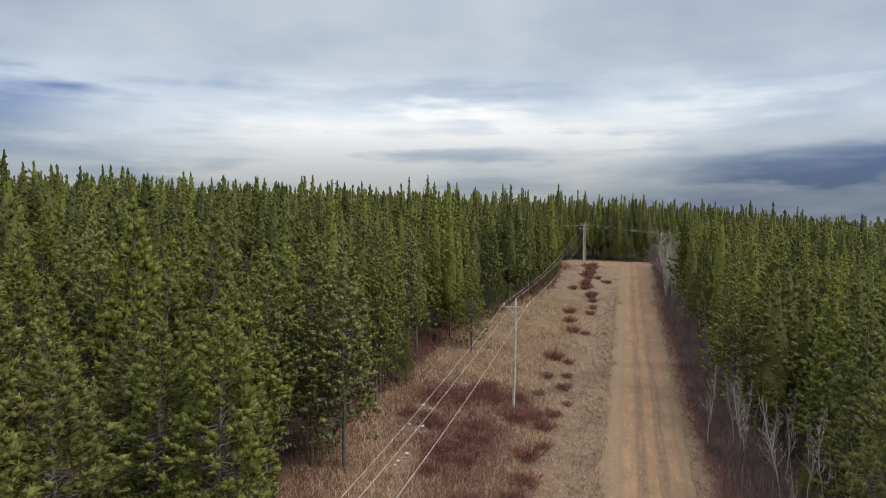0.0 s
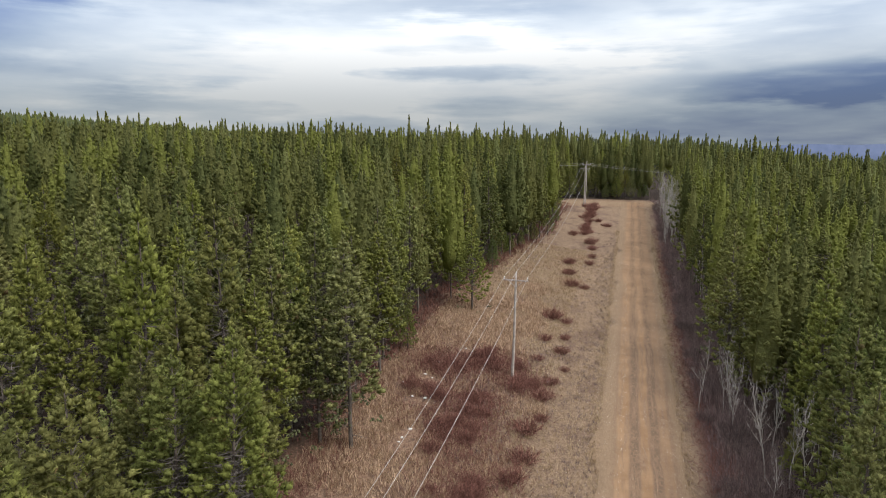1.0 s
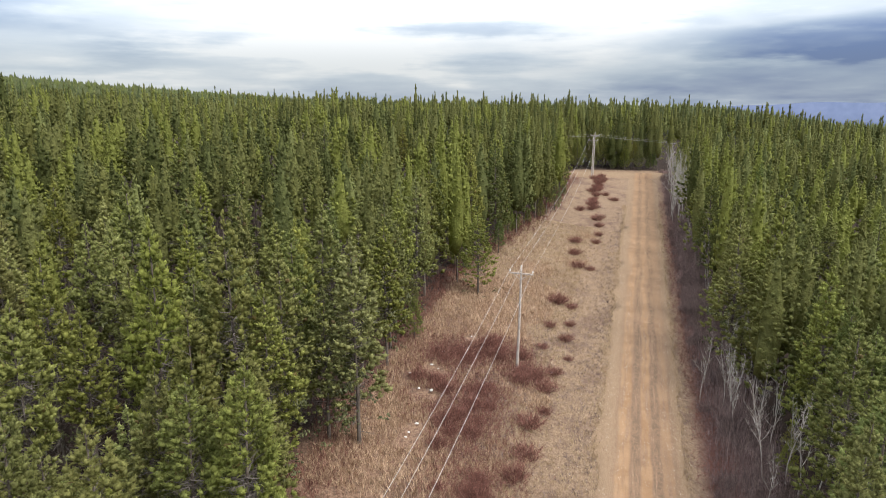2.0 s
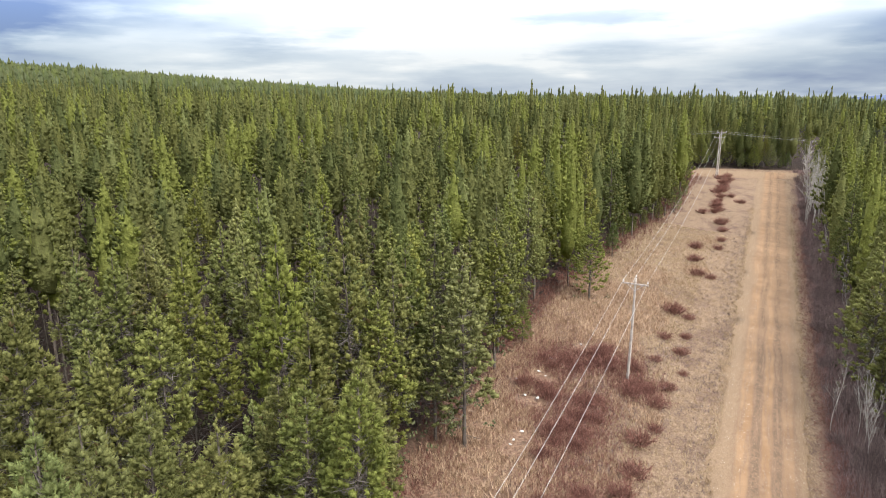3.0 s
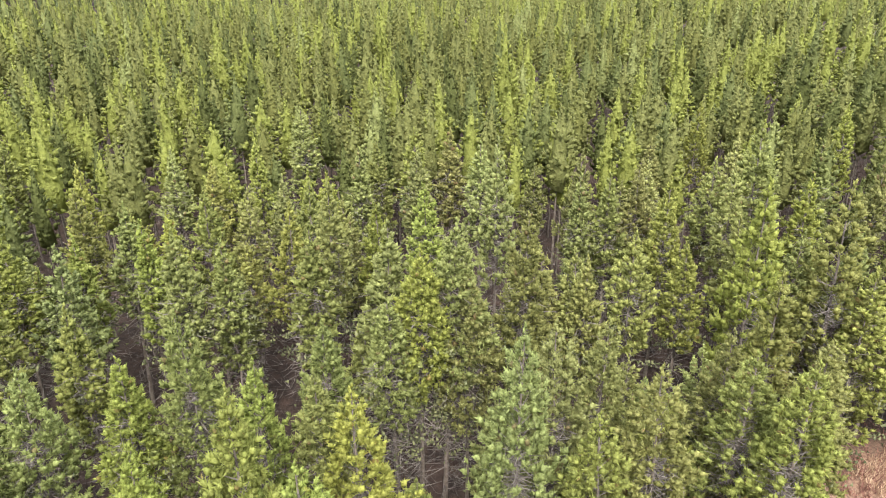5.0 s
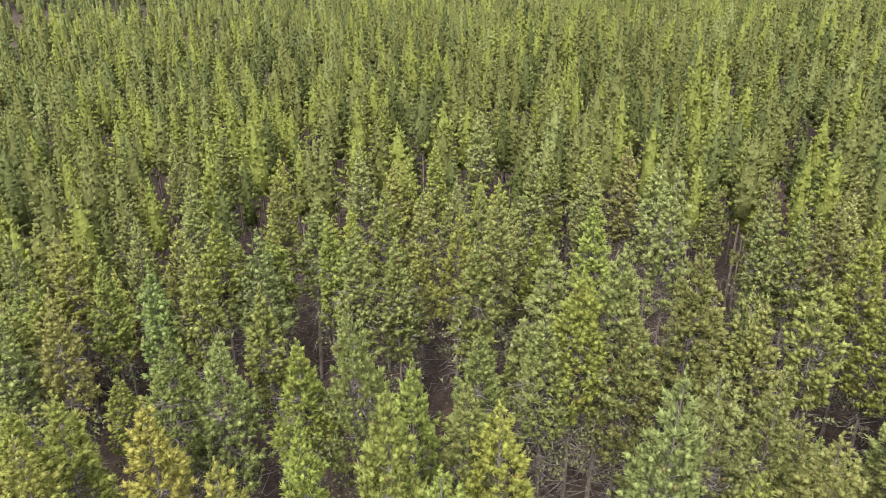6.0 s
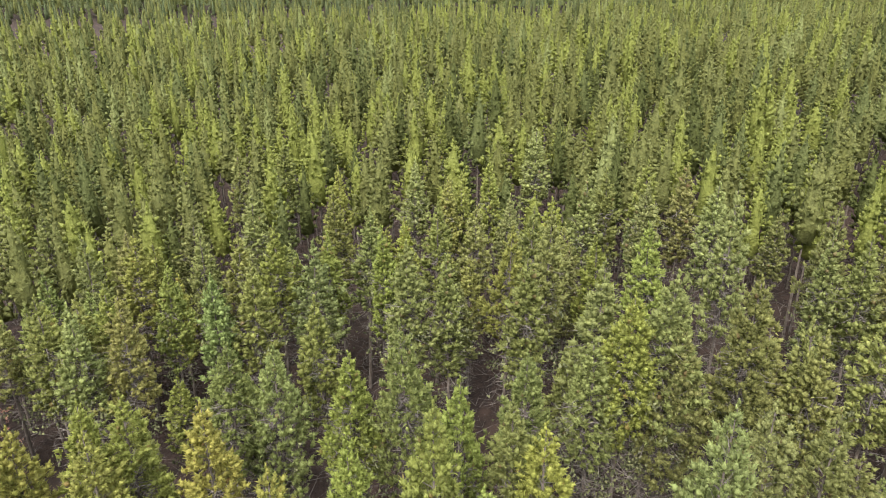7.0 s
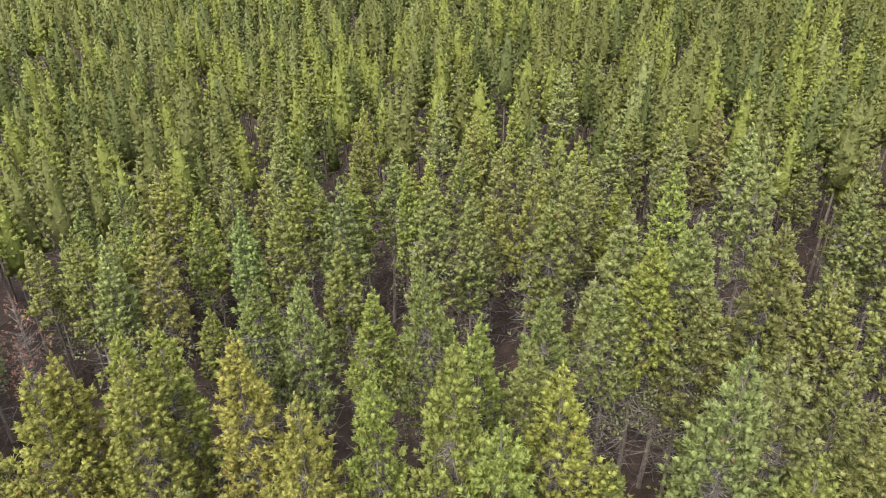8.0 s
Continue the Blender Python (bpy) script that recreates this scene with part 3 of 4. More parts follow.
def pine_model(seed, nb, plume, bundles, wide, spread, depth, open_, twigs, old):
    crown, trunk, (ba, bb), r = pine_form(seed, nb, 2, plume, bundles, wide, spread, depth, open_, 2, old, 0)
    crown_me = mesh_of("crown", crown[0], crown[1], [NEEDLES, OLD_SHADE_NEEDLES], crown[2])
    trunk_me = mesh_of("trunk", *trunk, BARK)
    twig_me = mesh_of("deadwood", *join([dead_twigs(r, depth, twigs), slivers(r, ba, ba + (bb - ba) * 0.7, 0.022)]), TWIG)
    return crown_me, trunk_me, twig_me


FINE = [pine_model(100 + i, 340, 0.50, 20, 0.23, s, b, o, 420, 400) for i, (s, b, o) in enumerate(
    [(1.75, 8.8, 0), (1.6, 8.4, 0.15), (2.05, 9.8, 0.2), (1.55, 9.0, 0), (1.9, 9.0, 0.45), (1.7, 9.4, 0.1), (2.2, 10.2, 0.25), (1.65, 8.2, 0.5)])]
FINE_EDGE = [pine_model(120 + i, 400, 0.52, 18, 0.23, s, b, o, 260, 300) for i, (s, b, o) in enumerate([(2.3, 13.0, 0.2), (2.0, 12.8, 0.3), (2.5, 13.6, 0.15)])]
MEDIUM = [pine_model(200 + i, 185, 0.62, 12, 0.28, s, b, o, 200, 120) for i, (s, b, o) in enumerate(
    [(1.6, 9.2, 0), (1.5, 8.8, 0.15), (1.9, 10.0, 0.2), (1.4, 9.2, 0), (1.75, 9.4, 0.25), (1.55, 9.0, 0.1)])]
EDGE = [pine_model(220 + i, 260, 0.66, 11, 0.28, s, b, o, 120, 120) for i, (s, b, o) in enumerate([(2.5, 14.5, 0.1), (2.2, 13.5, 0.25), (2.75, 14.5, 0.25)])]
TINT_WORDS = ["mid-green", "yellow-green", "blue-green", "olive-green", "dark green", "pale grey-green", "golden yellow-green"]

planted = []


def pine(x, y, height, fine, tint=None):
    """A lodgepole pine as a thing: an Empty at its foot with trunk, crown and dead twigs."""
    v = across(x, y)
    rim = -30 < v < 0 or 0 < v < 16
    models = (FINE_EDGE if math.hypot(x, y) < 36 else EDGE) if rim else FINE if fine else MEDIUM
    crown_me, trunk_me, twig_me = models[int(rng.integers(len(models)))]
    # right of the road the stand's dimness is put into darker tints
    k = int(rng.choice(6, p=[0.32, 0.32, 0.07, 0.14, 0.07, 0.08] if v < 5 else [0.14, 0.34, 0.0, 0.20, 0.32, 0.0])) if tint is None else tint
    tree = new("pine_tree")
    tree.empty_display_size = 0.5
    h = height / 17.0
    wide = h ** 0.5 * rng.uniform(0.88, 1.14)
    tree.matrix_world = Matrix.LocRotScale((x, y, float(ground_z(x, y)) - 0.05), Euler((rng.normal() * 0.012, rng.normal() * 0.012, rng.uniform(0, 6.28))), (wide, wide, h))
    part("trunk", trunk_me, tree)
    tagged(part("deadwood", twig_me, tree, "grey bare lower twigs"), kind="stuff")
    crown = part("crown", crown_me, tree)
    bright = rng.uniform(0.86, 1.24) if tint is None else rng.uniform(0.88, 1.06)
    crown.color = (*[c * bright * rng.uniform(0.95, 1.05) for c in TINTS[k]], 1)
    size_word = "tall" if height > 18 else "slender" if wide < 0.95 else "full"
    tagged(tree, f"{size_word} lodgepole pine with {TINT_WORDS[k]} needles in dense forest", "tree", "pines of the near forest")
    planted.append((x, y))
    return tree


PINES_NEAR = [
    (-19.3, 7.3, 17.3), (-21.7, 5.2, 20.2), (-13.5, 19, 16.8), (-23.9, -1.8, 17.3), (-17.3, 16.7, 20), (-21.8, 10.9, 17.2),
    (-24.4, 1.8, 17.3), (-24.1, 10.2, 17), (-26.1, 7.9, 17.5), (-14.1, 23.4, 16.8), (-18.4, 20.6, 18.2), (-26.5, 11.9, 17.5),
    (-9.8, 27.5, 17.3), (-28.9, -4.7, 17.3), (-18.2, 23.3, 17.3), (-29.4, 6.1, 19.2), (-30.4, 2.7, 17.3), (-26.6, 15.9, 17),
    (-29.2, -10.4, 17.3), (-12.7, 28.6, 15.8), (-26.9, 17.9, 19.5), (-31.7, -9.3, 17.3), (-33, -1.4, 17.3), (-25.8, 20.7, 17.3),
    (-10.8, 31.4, 16.5), (-26.8, 19.6, 20.5), (-31.9, -11.4, 17.3), (-30.8, -14.3, 17.3), (-24.6, 23.6, 20.5), (-30.5, -15.4, 17.3),
    (-34, -4, 17.3),
]
PINES_RIGHT = [
    (18.5, 27.1, 17.8), (27.2, 41.4, 17.3), (30.6, 67.4, 17.5), (35, 67.6, 20.5), (41.1, 72.9, 17.3), (47.2, 78.9, 16.2),
    (52.8, 78.2, 17.3), (40.1, 99.1, 17.3), (53.9, 111.5, 17.3),
]
PINES_MIDDLE = [
    (-29.7, 17.8, 19.8), (-22.6, 27.1, 17.3), (-23.7, 27.6, 17.3), (-25, 26.5, 17.3), (-14.6, 34, 17.2), (-37.1, 1.8, 17.3),
    (-34.9, 15.1, 18.5), (-38.8, 8.2, 19), (-23.2, 32.4, 17.2), (-39.1, 11.3, 17.2), (-18.2, 38, 20.5),
    (-40.8, 12.2, 14), (-38.6, 18.2, 19.5), (-9.9, 48.3, 13.1), (-22.2, 36.8, 15), (-43.6, -2.2, 17.3), (-43.4, -5, 17.3),
    (-42.9, -11.2, 17.3), (-41.6, 16.6, 17.2), (-42.8, -13.9, 17.3), (-13.1, 43.4, 14.8), (-15, 42.9, 19.8), (-45.5, 2.3, 17.3),
    (-45.2, 7.9, 17.3), (-34.5, 30.5, 20.5), (-37.8, 26.4, 17.3), (-26.1, 39.5, 17.8), (-46.6, -8.5, 17.3), (-31.4, 36.1, 17.3),
    (-44.9, -16.4, 17.3), (-43.9, 19.5, 17.3), (-29.8, 37.8, 17.3), (-7.4, 48.1, 17.3),
]
PINES_DEEP = [
    (-23.1, 43.4, 18.2), (-49.3, -0.3, 17.3), (-47.8, 12.6, 17.5), (-49.6, 6.8, 17.3), (-29.4, 40.8, 17.2), (-48.8, 16, 16.2),
    (-12.6, 50.1, 17.3), (-23.6, 47.3, 20.5), (-35.2, 39.9, 17.3), (-44.7, 29.8, 17.3), (-53, -11.8, 17.3), (-54.2, 5.3, 17.3),
    (-41.9, 34.8, 17.3), (-47.9, 26.2, 17.3), (-48.2, 28.5, 17.3), (-54.4, -15.1, 17.3), (-24.9, 50.8, 17.3), (-57.6, -2.1, 17.3),
    (-41.2, 40.7, 14), (-18.4, 55.3, 17.3), (-46.6, 35.1, 17.3), (-55.6, 20.2, 17.3), (-12.1, 58.5, 17), (-29.1, 52.2, 17.3),
    (-58.9, 13.3, 17.2), (-60.4, 6.4, 17.3), (-23.2, 56.4, 17.3),
]
PINES_AHEAD = [
    (-61.5, -19.9, 17.3), (-6.4, 65.2, 17.3), (-61.8, 27.5, 17.3), (-36.1, 58, 17.3), (-12.6, 67.6, 15.2), (-64.3, -24.7, 17.3),
    (-72.2, 1.5, 17.3), (-26, 67.5, 17.3), (-72.6, -3.4, 17.3), (-5.9, 72.7, 16.2), (-71.1, 19.4, 17.3), (-4.2, 77.2, 16.8),
    (-20.1, 74.7, 14.5), (-24.2, 73.5, 17.3), (-32.1, 76.2, 17.3), (-2.5, 88.4, 15), (3.2, 98.4, 17.3), (7.6, 106.3, 17.3),
    (0.3, 107.1, 14.2), (-21.8, 111.1, 17.3), (-8.7, 116.3, 17.3),
]
NEAR_TINTS = [1, 1, 1, 6, 5, 6, 1, 0, 1, 3, 5, 0, 1, 6, 0, 0, 1, 0, 6, 3, 1, 1, 5, 0, 3, 5, 1, 6, 3, 6, 4]
for (px, py, ph), near_tint in zip(PINES_NEAR, NEAR_TINTS):
    pine(px, py, ph, True, near_tint)
for px, py, ph in PINES_MIDDLE + PINES_DEEP + PINES_AHEAD + PINES_RIGHT:
    pine(px, py, ph, math.hypot(px, py) < 33)
pine(3.7, 83.2, 11.0, False, 1)
pine(-6.4, 61.5, 15.0, False, 1)

# the rest of the forest on a loose grid: single trees near by, one mass further off
cell = 3.3
span = 230.0
ii = np.arange(-span, span, cell)
sx, sy = np.meshgrid(ii, ii)
sx = (sx + rng.uniform(-1.3, 1.3, sx.shape)).ravel()
sy = (sy + rng.uniform(-1.3, 1.3, sy.shape)).ravel()
# the stand is thin along the near edge and close further in
inner_side = (across(sx, sy) < 0) & (np.hypot(sx, sy) < 44)
keep = in_forest(sx, sy) & (rng.random(sx.shape) < np.where(inner_side, 0.58, np.where(np.hypot(sx, sy) < 70, 0.86, 0.76)))
sx, sy = sx[keep], sy[keep]
known = np.array(planted + [(-46.5, -22.3), (-43.5, -21.4), (-40.5, -20.4)])
gap = np.min(np.hypot(sx[:, None] - known[None, :, 0], sy[:, None] - known[None, :, 1]), 1)
sx, sy = sx[gap > 3.0], sy[gap > 3.0]
sr, saz = np.hypot(sx, sy), np.degrees(np.arctan2(-sx, sy))
seen = ((saz > -42) & (saz < 118)) | ((sr < 75) & (saz > -75) & (saz < 168))
order = np.argsort(np.where(seen, sr, sr + 1000))
single = order[:300 - len(planted)]
for i in single:
    pine(float(sx[i]), float(sy[i]), float(rng.normal(11.8, 1.5) if sr[i] < 44 and across(sx[i], sy[i]) < 0 else rng.normal(14.6 if across(sx[i], sy[i]) < 0 else 16.0, 1.5)), sr[i] < 33)
rest = np.setdiff1d(order, single)


def lump_tree(seed, nb, plume, bundles, depth=9.0, spread=1.6, body=6, bs=8, bole=True):
    crown, trunk, branches, r = pine_form(seed, nb, 1, plume, bundles, 0.30, spread * (0.88, 1.0, 1.16, 0.94, 1.08)[seed % 5], depth, 0, 1, 0, body, 0.42, 0.47, bs)
    return crown, (*sticks([[0, 0, -0.4]], [[0, 0, 12]], 0.15, 0.07, 3), np.zeros(6, int)) if bole else (np.zeros((0, 3)), np.zeros((0, 3), int), np.zeros(0, int))


def forest(name, xs, ys, forms, label, tall=(16.2, 1.6), greens=STUFF_NEEDLES):
    """One mass of far trees, each turned, scaled and tinted on its own."""
    n = len(xs)
    zs = ground_z(xs, ys)
    hs, ws = rng.normal(tall[0], tall[1], n) / 17.0, rng.uniform(0.88, 1.2, n)
    hs = np.where(rng.random(n) < 0.01, hs * 1.06, hs)
    turn, which, tint = rng.uniform(0, 6.28, n), rng.integers(len(forms), size=n), rng.choice(6, size=n, p=[0.32, 0.28, 0.08, 0.16, 0.10, 0.06])
    V, T, S, base = [], [], [], 0
    for f, (cr, tr) in enumerate(forms):
        idx = np.where(which == f)[0]
        for (v, t, inner), bark in ((cr, False), (tr, True)):
            if len(idx) == 0 or len(v) == 0:
                continue
            c, s = np.cos(turn[idx])[:, None], np.sin(turn[idx])[:, None]
            w, h = ws[idx][:, None], hs[idx][:, None]
            X = (v[None, :, 0] * c - v[None, :, 1] * s) * w + xs[idx][:, None]
            Y = (v[None, :, 0] * s + v[None, :, 1] * c) * w + ys[idx][:, None]
            Z = v[None, :, 2] * h + zs[idx][:, None]
            V.append(np.stack([X, Y, Z], -1).reshape(-1, 3))
            T.append((t[None] + (np.arange(len(idx)) * len(v))[:, None, None]).reshape(-1, 3) + base)
            S.append(np.full(len(idx) * len(t), 6) if bark else np.where(np.tile(inner, len(idx)) > 0, 6 + np.tile(inner, len(idx)), np.repeat(tint[idx], len(t))))
            base += len(idx) * len(v)
    ob = new(name, mesh_of(name, np.concatenate(V), np.concatenate(T), greens + [BARK, OLD_SHADE_NEEDLES], np.concatenate(S)))
    return tagged(ob, label, "forest", kind="stuff")


rx, ry, rr = sx[rest], sy[rest], sr[rest]
vis = seen[rest]
rv_all, ru_all = across(rx, ry), along(rx, ry)
rc_all = (rx - CROSS_AT[0]) * CROSS_OUT[0] + (ry - CROSS_AT[1]) * CROSS_OUT[1]
rim = ((rv_all < 0) & (rv_all > edge_left(ru_all) - 6) & (rc_all < 0)) | ((rv_all > 0) & (rv_all < 17) & (rc_all < 0)) | ((np.abs(rc_all) < 24) & (np.abs(rv_all) < 45))
rim_trees = vis & rim & (rr < 215)
forest("forest_edge_pines", rx[rim_trees], ry[rim_trees], [lump_tree(350 + i, 125, 0.84, 4, 14.5, 2.35, 7, 6) for i in range(6)], "pines with low branches along the forest edge", (17.0, 1.7))
vis = vis & ~rim_trees
mid = vis & (rr < 112)
forest("pine_forest", rx[mid], ry[mid], [lump_tree(300 + i, 80, 0.80, 4, 8.5, 1.75, 5, 6) for i in range(8)], "dense green pine forest beyond the nearest trees")
outer = vis & (rr >= 112) & (rr < 165)
forest("distant_pine_forest", rx[outer], ry[outer], [lump_tree(400 + i, 40, 0.98, 2, 7.5, 1.8, 4, 6) for i in range(8)], "distant dense pine forest in mixed greens")
beyond = vis & (rr >= 165)
forest("deep_pine_forest", rx[beyond], ry[beyond], [lump_tree(450 + i, 16, 1.18, 1, 6.5, 1.85, 3, 5, False) for i in range(8)], "deep pine forest in mixed greens further off")
behind = ~seen[rest] & (rr < 70)
forest("rear_pine_forest", rx[behind], ry[behind], [lump_tree(500 + i, 18, 1.1, 2, 8.5, 1.7, 4, 5) for i in range(3)], "pine forest behind the open strip")


def spire(seed, tiers=((5.5, 2.3, 10.5), (8.6, 1.9, 12.6), (11.2, 1.5, 14.8), (13.4, 1.0, 16.4)), n=6):
    """A far tree: three ragged skirts and a tip."""
    r = np.random.default_rng(seed)
    V, T = [], []
    for z, rad, top in tiers:
        k = len(V)
        for j in range(n):
            a = j * 6.283 / n + r.uniform(-0.3, 0.3)
            q = rad * r.uniform(0.7, 1.25)
            V.append((math.cos(a) * q, math.sin(a) * q, z + r.uniform(-0.9, 0.9)))
        V.append((r.normal() * 0.15, r.normal() * 0.15, top))
        T += [(k + j, k + (j + 1) % n, k + n) for j in range(n)]
    return (np.array(V), np.array(T), np.zeros(len(T), int)), (np.zeros((0, 3)), np.zeros((0, 3), int), np.zeros(0, int))


def sector(n, r0, r1, a0, a1):
    rad = np.sqrt(rng.uniform(r0 * r0, r1 * r1, n))
    az = np.radians(rng.uniform(a0, a1, n))
    return -rad * np.sin(az), rad * np.cos(az)


fx, fy = sector(21000, 225, 640, -42, 118)
edge_cut = np.maximum(np.abs(fx), np.abs(fy)) > span
fx, fy = fx[edge_cut & in_forest(fx, fy)], fy[edge_cut & in_forest(fx, fy)]
fr = np.hypot(fx, fy)
forest("outer_pine_forest", fx[fr < 330], fy[fr < 330], [lump_tree(550 + i, 7, 1.2, 1, 6.5, 1.6, 3, 5, False) for i in range(6)], "outer pine forest in greens tinted for haze", greens=[FAR_NEEDLES[0], STUFF_NEEDLES[0], FAR_NEEDLES[2], FAR_NEEDLES[3], STUFF_NEEDLES[4], FAR_NEEDLES[5]])
fx, fy = fx[fr >= 330], fy[fr >= 330]
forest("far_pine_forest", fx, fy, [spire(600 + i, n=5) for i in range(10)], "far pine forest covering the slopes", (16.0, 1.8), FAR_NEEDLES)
hx, hy = sector(15000, 640, 1560, -42, 118)
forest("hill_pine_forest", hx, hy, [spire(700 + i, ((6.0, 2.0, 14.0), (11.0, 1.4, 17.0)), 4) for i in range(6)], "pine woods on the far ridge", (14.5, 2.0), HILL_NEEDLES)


# ---- power line ----
def pole_wood(height, r0, r1, bend=0.03):
    zs = np.linspace(-0.5, height, 9)
    pts = np.stack([bend * np.sin(zs * 0.4), 0 * zs, zs], 1)
    rad = r0 + (r1 - r0) * zs / height
    return mesh_of("post", *tube(pts, rad, 12, True), POLE_WOOD)


def beam(name, size, mat, bevel=0.015):
    bm = bmesh.new()
    bmesh.ops.create_cube(bm, size=1.0, matrix=Matrix.Diagonal((*size, 1)))
    bmesh.ops.bevel(bm, geom=bm.edges[:], offset=bevel, segments=1, affect="EDGES")
    return bm_mesh(name, bm, mat)


def insulator_mesh():
    prof = [(0.015, 0.0), (0.02, 0.10), (0.07, 0.12), (0.075, 0.16), (0.045, 0.18), (0.065, 0.20), (0.06, 0.25), (0.03, 0.28), (0.0, 0.285)]
    bm = bmesh.new()
    rows = [[bm.verts.new((q * math.cos(k * 0.7854), q * math.sin(k * 0.7854), z)) for k in range(8)] for q, z in prof[:-1]]
    tip = bm.verts.new((0, 0, prof[-1][1]))
    for lo, hi in zip(rows, rows[1:]):
        for k in range(8):
            bm.faces.new((lo[k], lo[(k + 1) % 8], hi[(k + 1) % 8], hi[k]))
    for k in range(8):
        bm.faces.new((rows[-1][k], rows[-1][(k + 1) % 8], tip))
    return bm_mesh("insulator", bm, PORCELAIN, True)


INSULATOR = insulator_mesh()
ARM = beam("crossarm", (2.5, 0.10, 0.13), POLE_WOOD)
HEADING = -math.degrees(math.atan2(ROAD_DIR[0], ROAD_DIR[1]))


def utility_pole(x, y, z, height, turn, lean, label, arm=True):
    ob = new("utility_pole")
    ob.matrix_world = pose(x, y, z, 0, lean, turn)
    part("post", pole_wood(height, 0.15, 0.10), ob)
    if arm:
        c = part("crossarm", ARM, ob)
        c.location = (0, -0.14, height - 0.55)
        for side_ in (-1, 1):
            br = part("brace", mesh_of("brace", *sticks([[side_ * 0.75, -0.19, height - 0.60]], [[0.0, -0.13, height - 1.25]], 0.02, 0.02, 4), STEEL), ob, "thin steel brace")
            ins = part("insulator", INSULATOR, c)
            ins.location = (side_ * 1.15, 0, 0.07)
        top = part("insulator", INSULATOR, ob)
        top.location = (0, 0, height + 0.02)
        part("bolt", mesh_of("bolt", *sticks([[0, -0.24, height - 0.55]], [[0, 0.16, height - 0.55]], 0.018, 0.018, 6), STEEL), ob)
    return tagged(ob, label, "utility pole", "power line poles")


near_pole = utility_pole(6.9, 63.0, 0.75, 10.7, HEADING, 1.3, "weathered grey wooden power pole with a crossarm in red shrubs")
far_pole = utility_pole(37.9, 174.5, 8.6, 10.6, HEADING, 0.8, "grey wooden power pole with crossarm at the crest")
side_pole = utility_pole(39.3, 179.0, 8.9, 11.4, -30, 0.5, "taller grey wooden pole that carries the crossing wires")
rear_pole = utility_pole(-13.6, -9.0, float(ground_z(-13.6, -9.0)), 10.6, HEADING, 0, "wooden power pole in the open strip")


def wire(p, q, sag, radius, label):
    k = np.linspace(0, 1, 25)[:, None]
    pts = np.array(p) * (1 - k) + np.array(q) * k
    pts[:, 2] -= 4 * sag * (k * (1 - k))[:, 0]
    ob = new("power_line_wire", mesh_of("power_line_wire", *tube(pts, radius, 5), WIRE))
    return tagged(ob, label, "wire", "power line wires")


def tip_of(ob, dx, dz):
    return ob.matrix_world @ Vector((dx, -0.14 if dx else 0, dz))


for off, dz_near, dz_far in ((-1.15, 10.5, 10.4), (0, 11.0, 10.9), (1.15, 10.5, 10.4)):
    for a_, b_, sag in ((near_pole, far_pole, 1.6), (near_pole, rear_pole, 1.5)):
        da, db = (dz_near, dz_far if b_ is far_pole else dz_near - 0.1)
        wire(tip_of(a_, off, da), tip_of(b_, off, db), sag, 0.012, "thin pale aluminium wire between wooden poles")
for off, dz in ((-1.15, 10.7), (0, 11.2), (1.15, 10.7)):
    s = tip_of(side_pole, off, dz)
    for far_u in (-95, 95):
        gx_, gy_ = 39.3 + CROSS_DIR[0] * far_u, 179.0 + CROSS_DIR[1] * far_u
        wire(s, (gx_ - CROSS_OUT[0] * off, gy_ - CROSS_OUT[1] * off, float(ground_z(gx_, gy_)) + 10.8), 1.4, 0.012, "thin dark wire along the crossing road")
for far_u in (-95, 95):
    gx_, gy_ = 39.3 + CROSS_DIR[0] * far_u, 179.0 + CROSS_DIR[1] * far_u
    utility_pole(gx_, gy_, float(ground_z(gx_, gy_)), 10.5, -73, 0, "wooden power pole along the crossing road")


# ---- radio mast on the ridge ----
def radio_mast(x, y, height):
    ob = new("radio_mast")
    ob.location = (x, y, float(ground_z(x, y)))
    legs = [(1.1 * math.cos(a), 1.1 * math.sin(a)) for a in (0.4, 2.49, 4.59)]
    for lx, ly in legs:
        part("leg", mesh_of("leg", *sticks([[lx, ly, 0]], [[lx, ly, height]], 0.13, 0.13, 5), STEEL), ob)
    A, B = [], []
    for i in range(int(height / 4)):
        for j in range(3):
            A.append((*legs[j], i * 4.0))
            B.append((*legs[(j + 1) % 3], i * 4.0 + 4.0))
    part("lattice", mesh_of("lattice", *sticks(A, B, 0.07, 0.07), STEEL), ob, "crossed steel lattice bars")
    for z in (height * 0.55, height * 0.72, height * 0.9):
        part("antenna", mesh_of("antenna", *sticks([[1.6, 0, z], [-1.6, 0, z + 1]], [[1.6, 0, z + 5], [-1.6, 0, z + 5]], 0.5, 0.5, 8), STEEL), ob, "drum-shaped grey antenna")
    return tagged(ob, "tall thin grey lattice radio mast on the wooded ridge", "radio mast")


radio_mast(-1300 * math.sin(radians(44.9)), 1300 * math.cos(radians(44.9)), 175)

# ---- blue mountains on the horizon ----
maz = np.radians(np.linspace(-75, 8, 120))
mh = 26 + 34 * np.exp(-((np.degrees(maz) + 36) / 11) ** 2) + 6 * np.sin(maz * 23) + 3 * np.sin(maz * 61 + 1)
lo = np.stack([-4300 * np.sin(maz), 4300 * np.cos(maz), np.full(120, -260.0)], 1)
mid_ = np.stack([-4350 * np.sin(maz), 4350 * np.cos(maz), mh], 1)
hi_ = np.stack([-4600 * np.sin(maz), 4600 * np.cos(maz), mh * 0.3], 1)
mv = np.concatenate([lo, mid_, hi_])
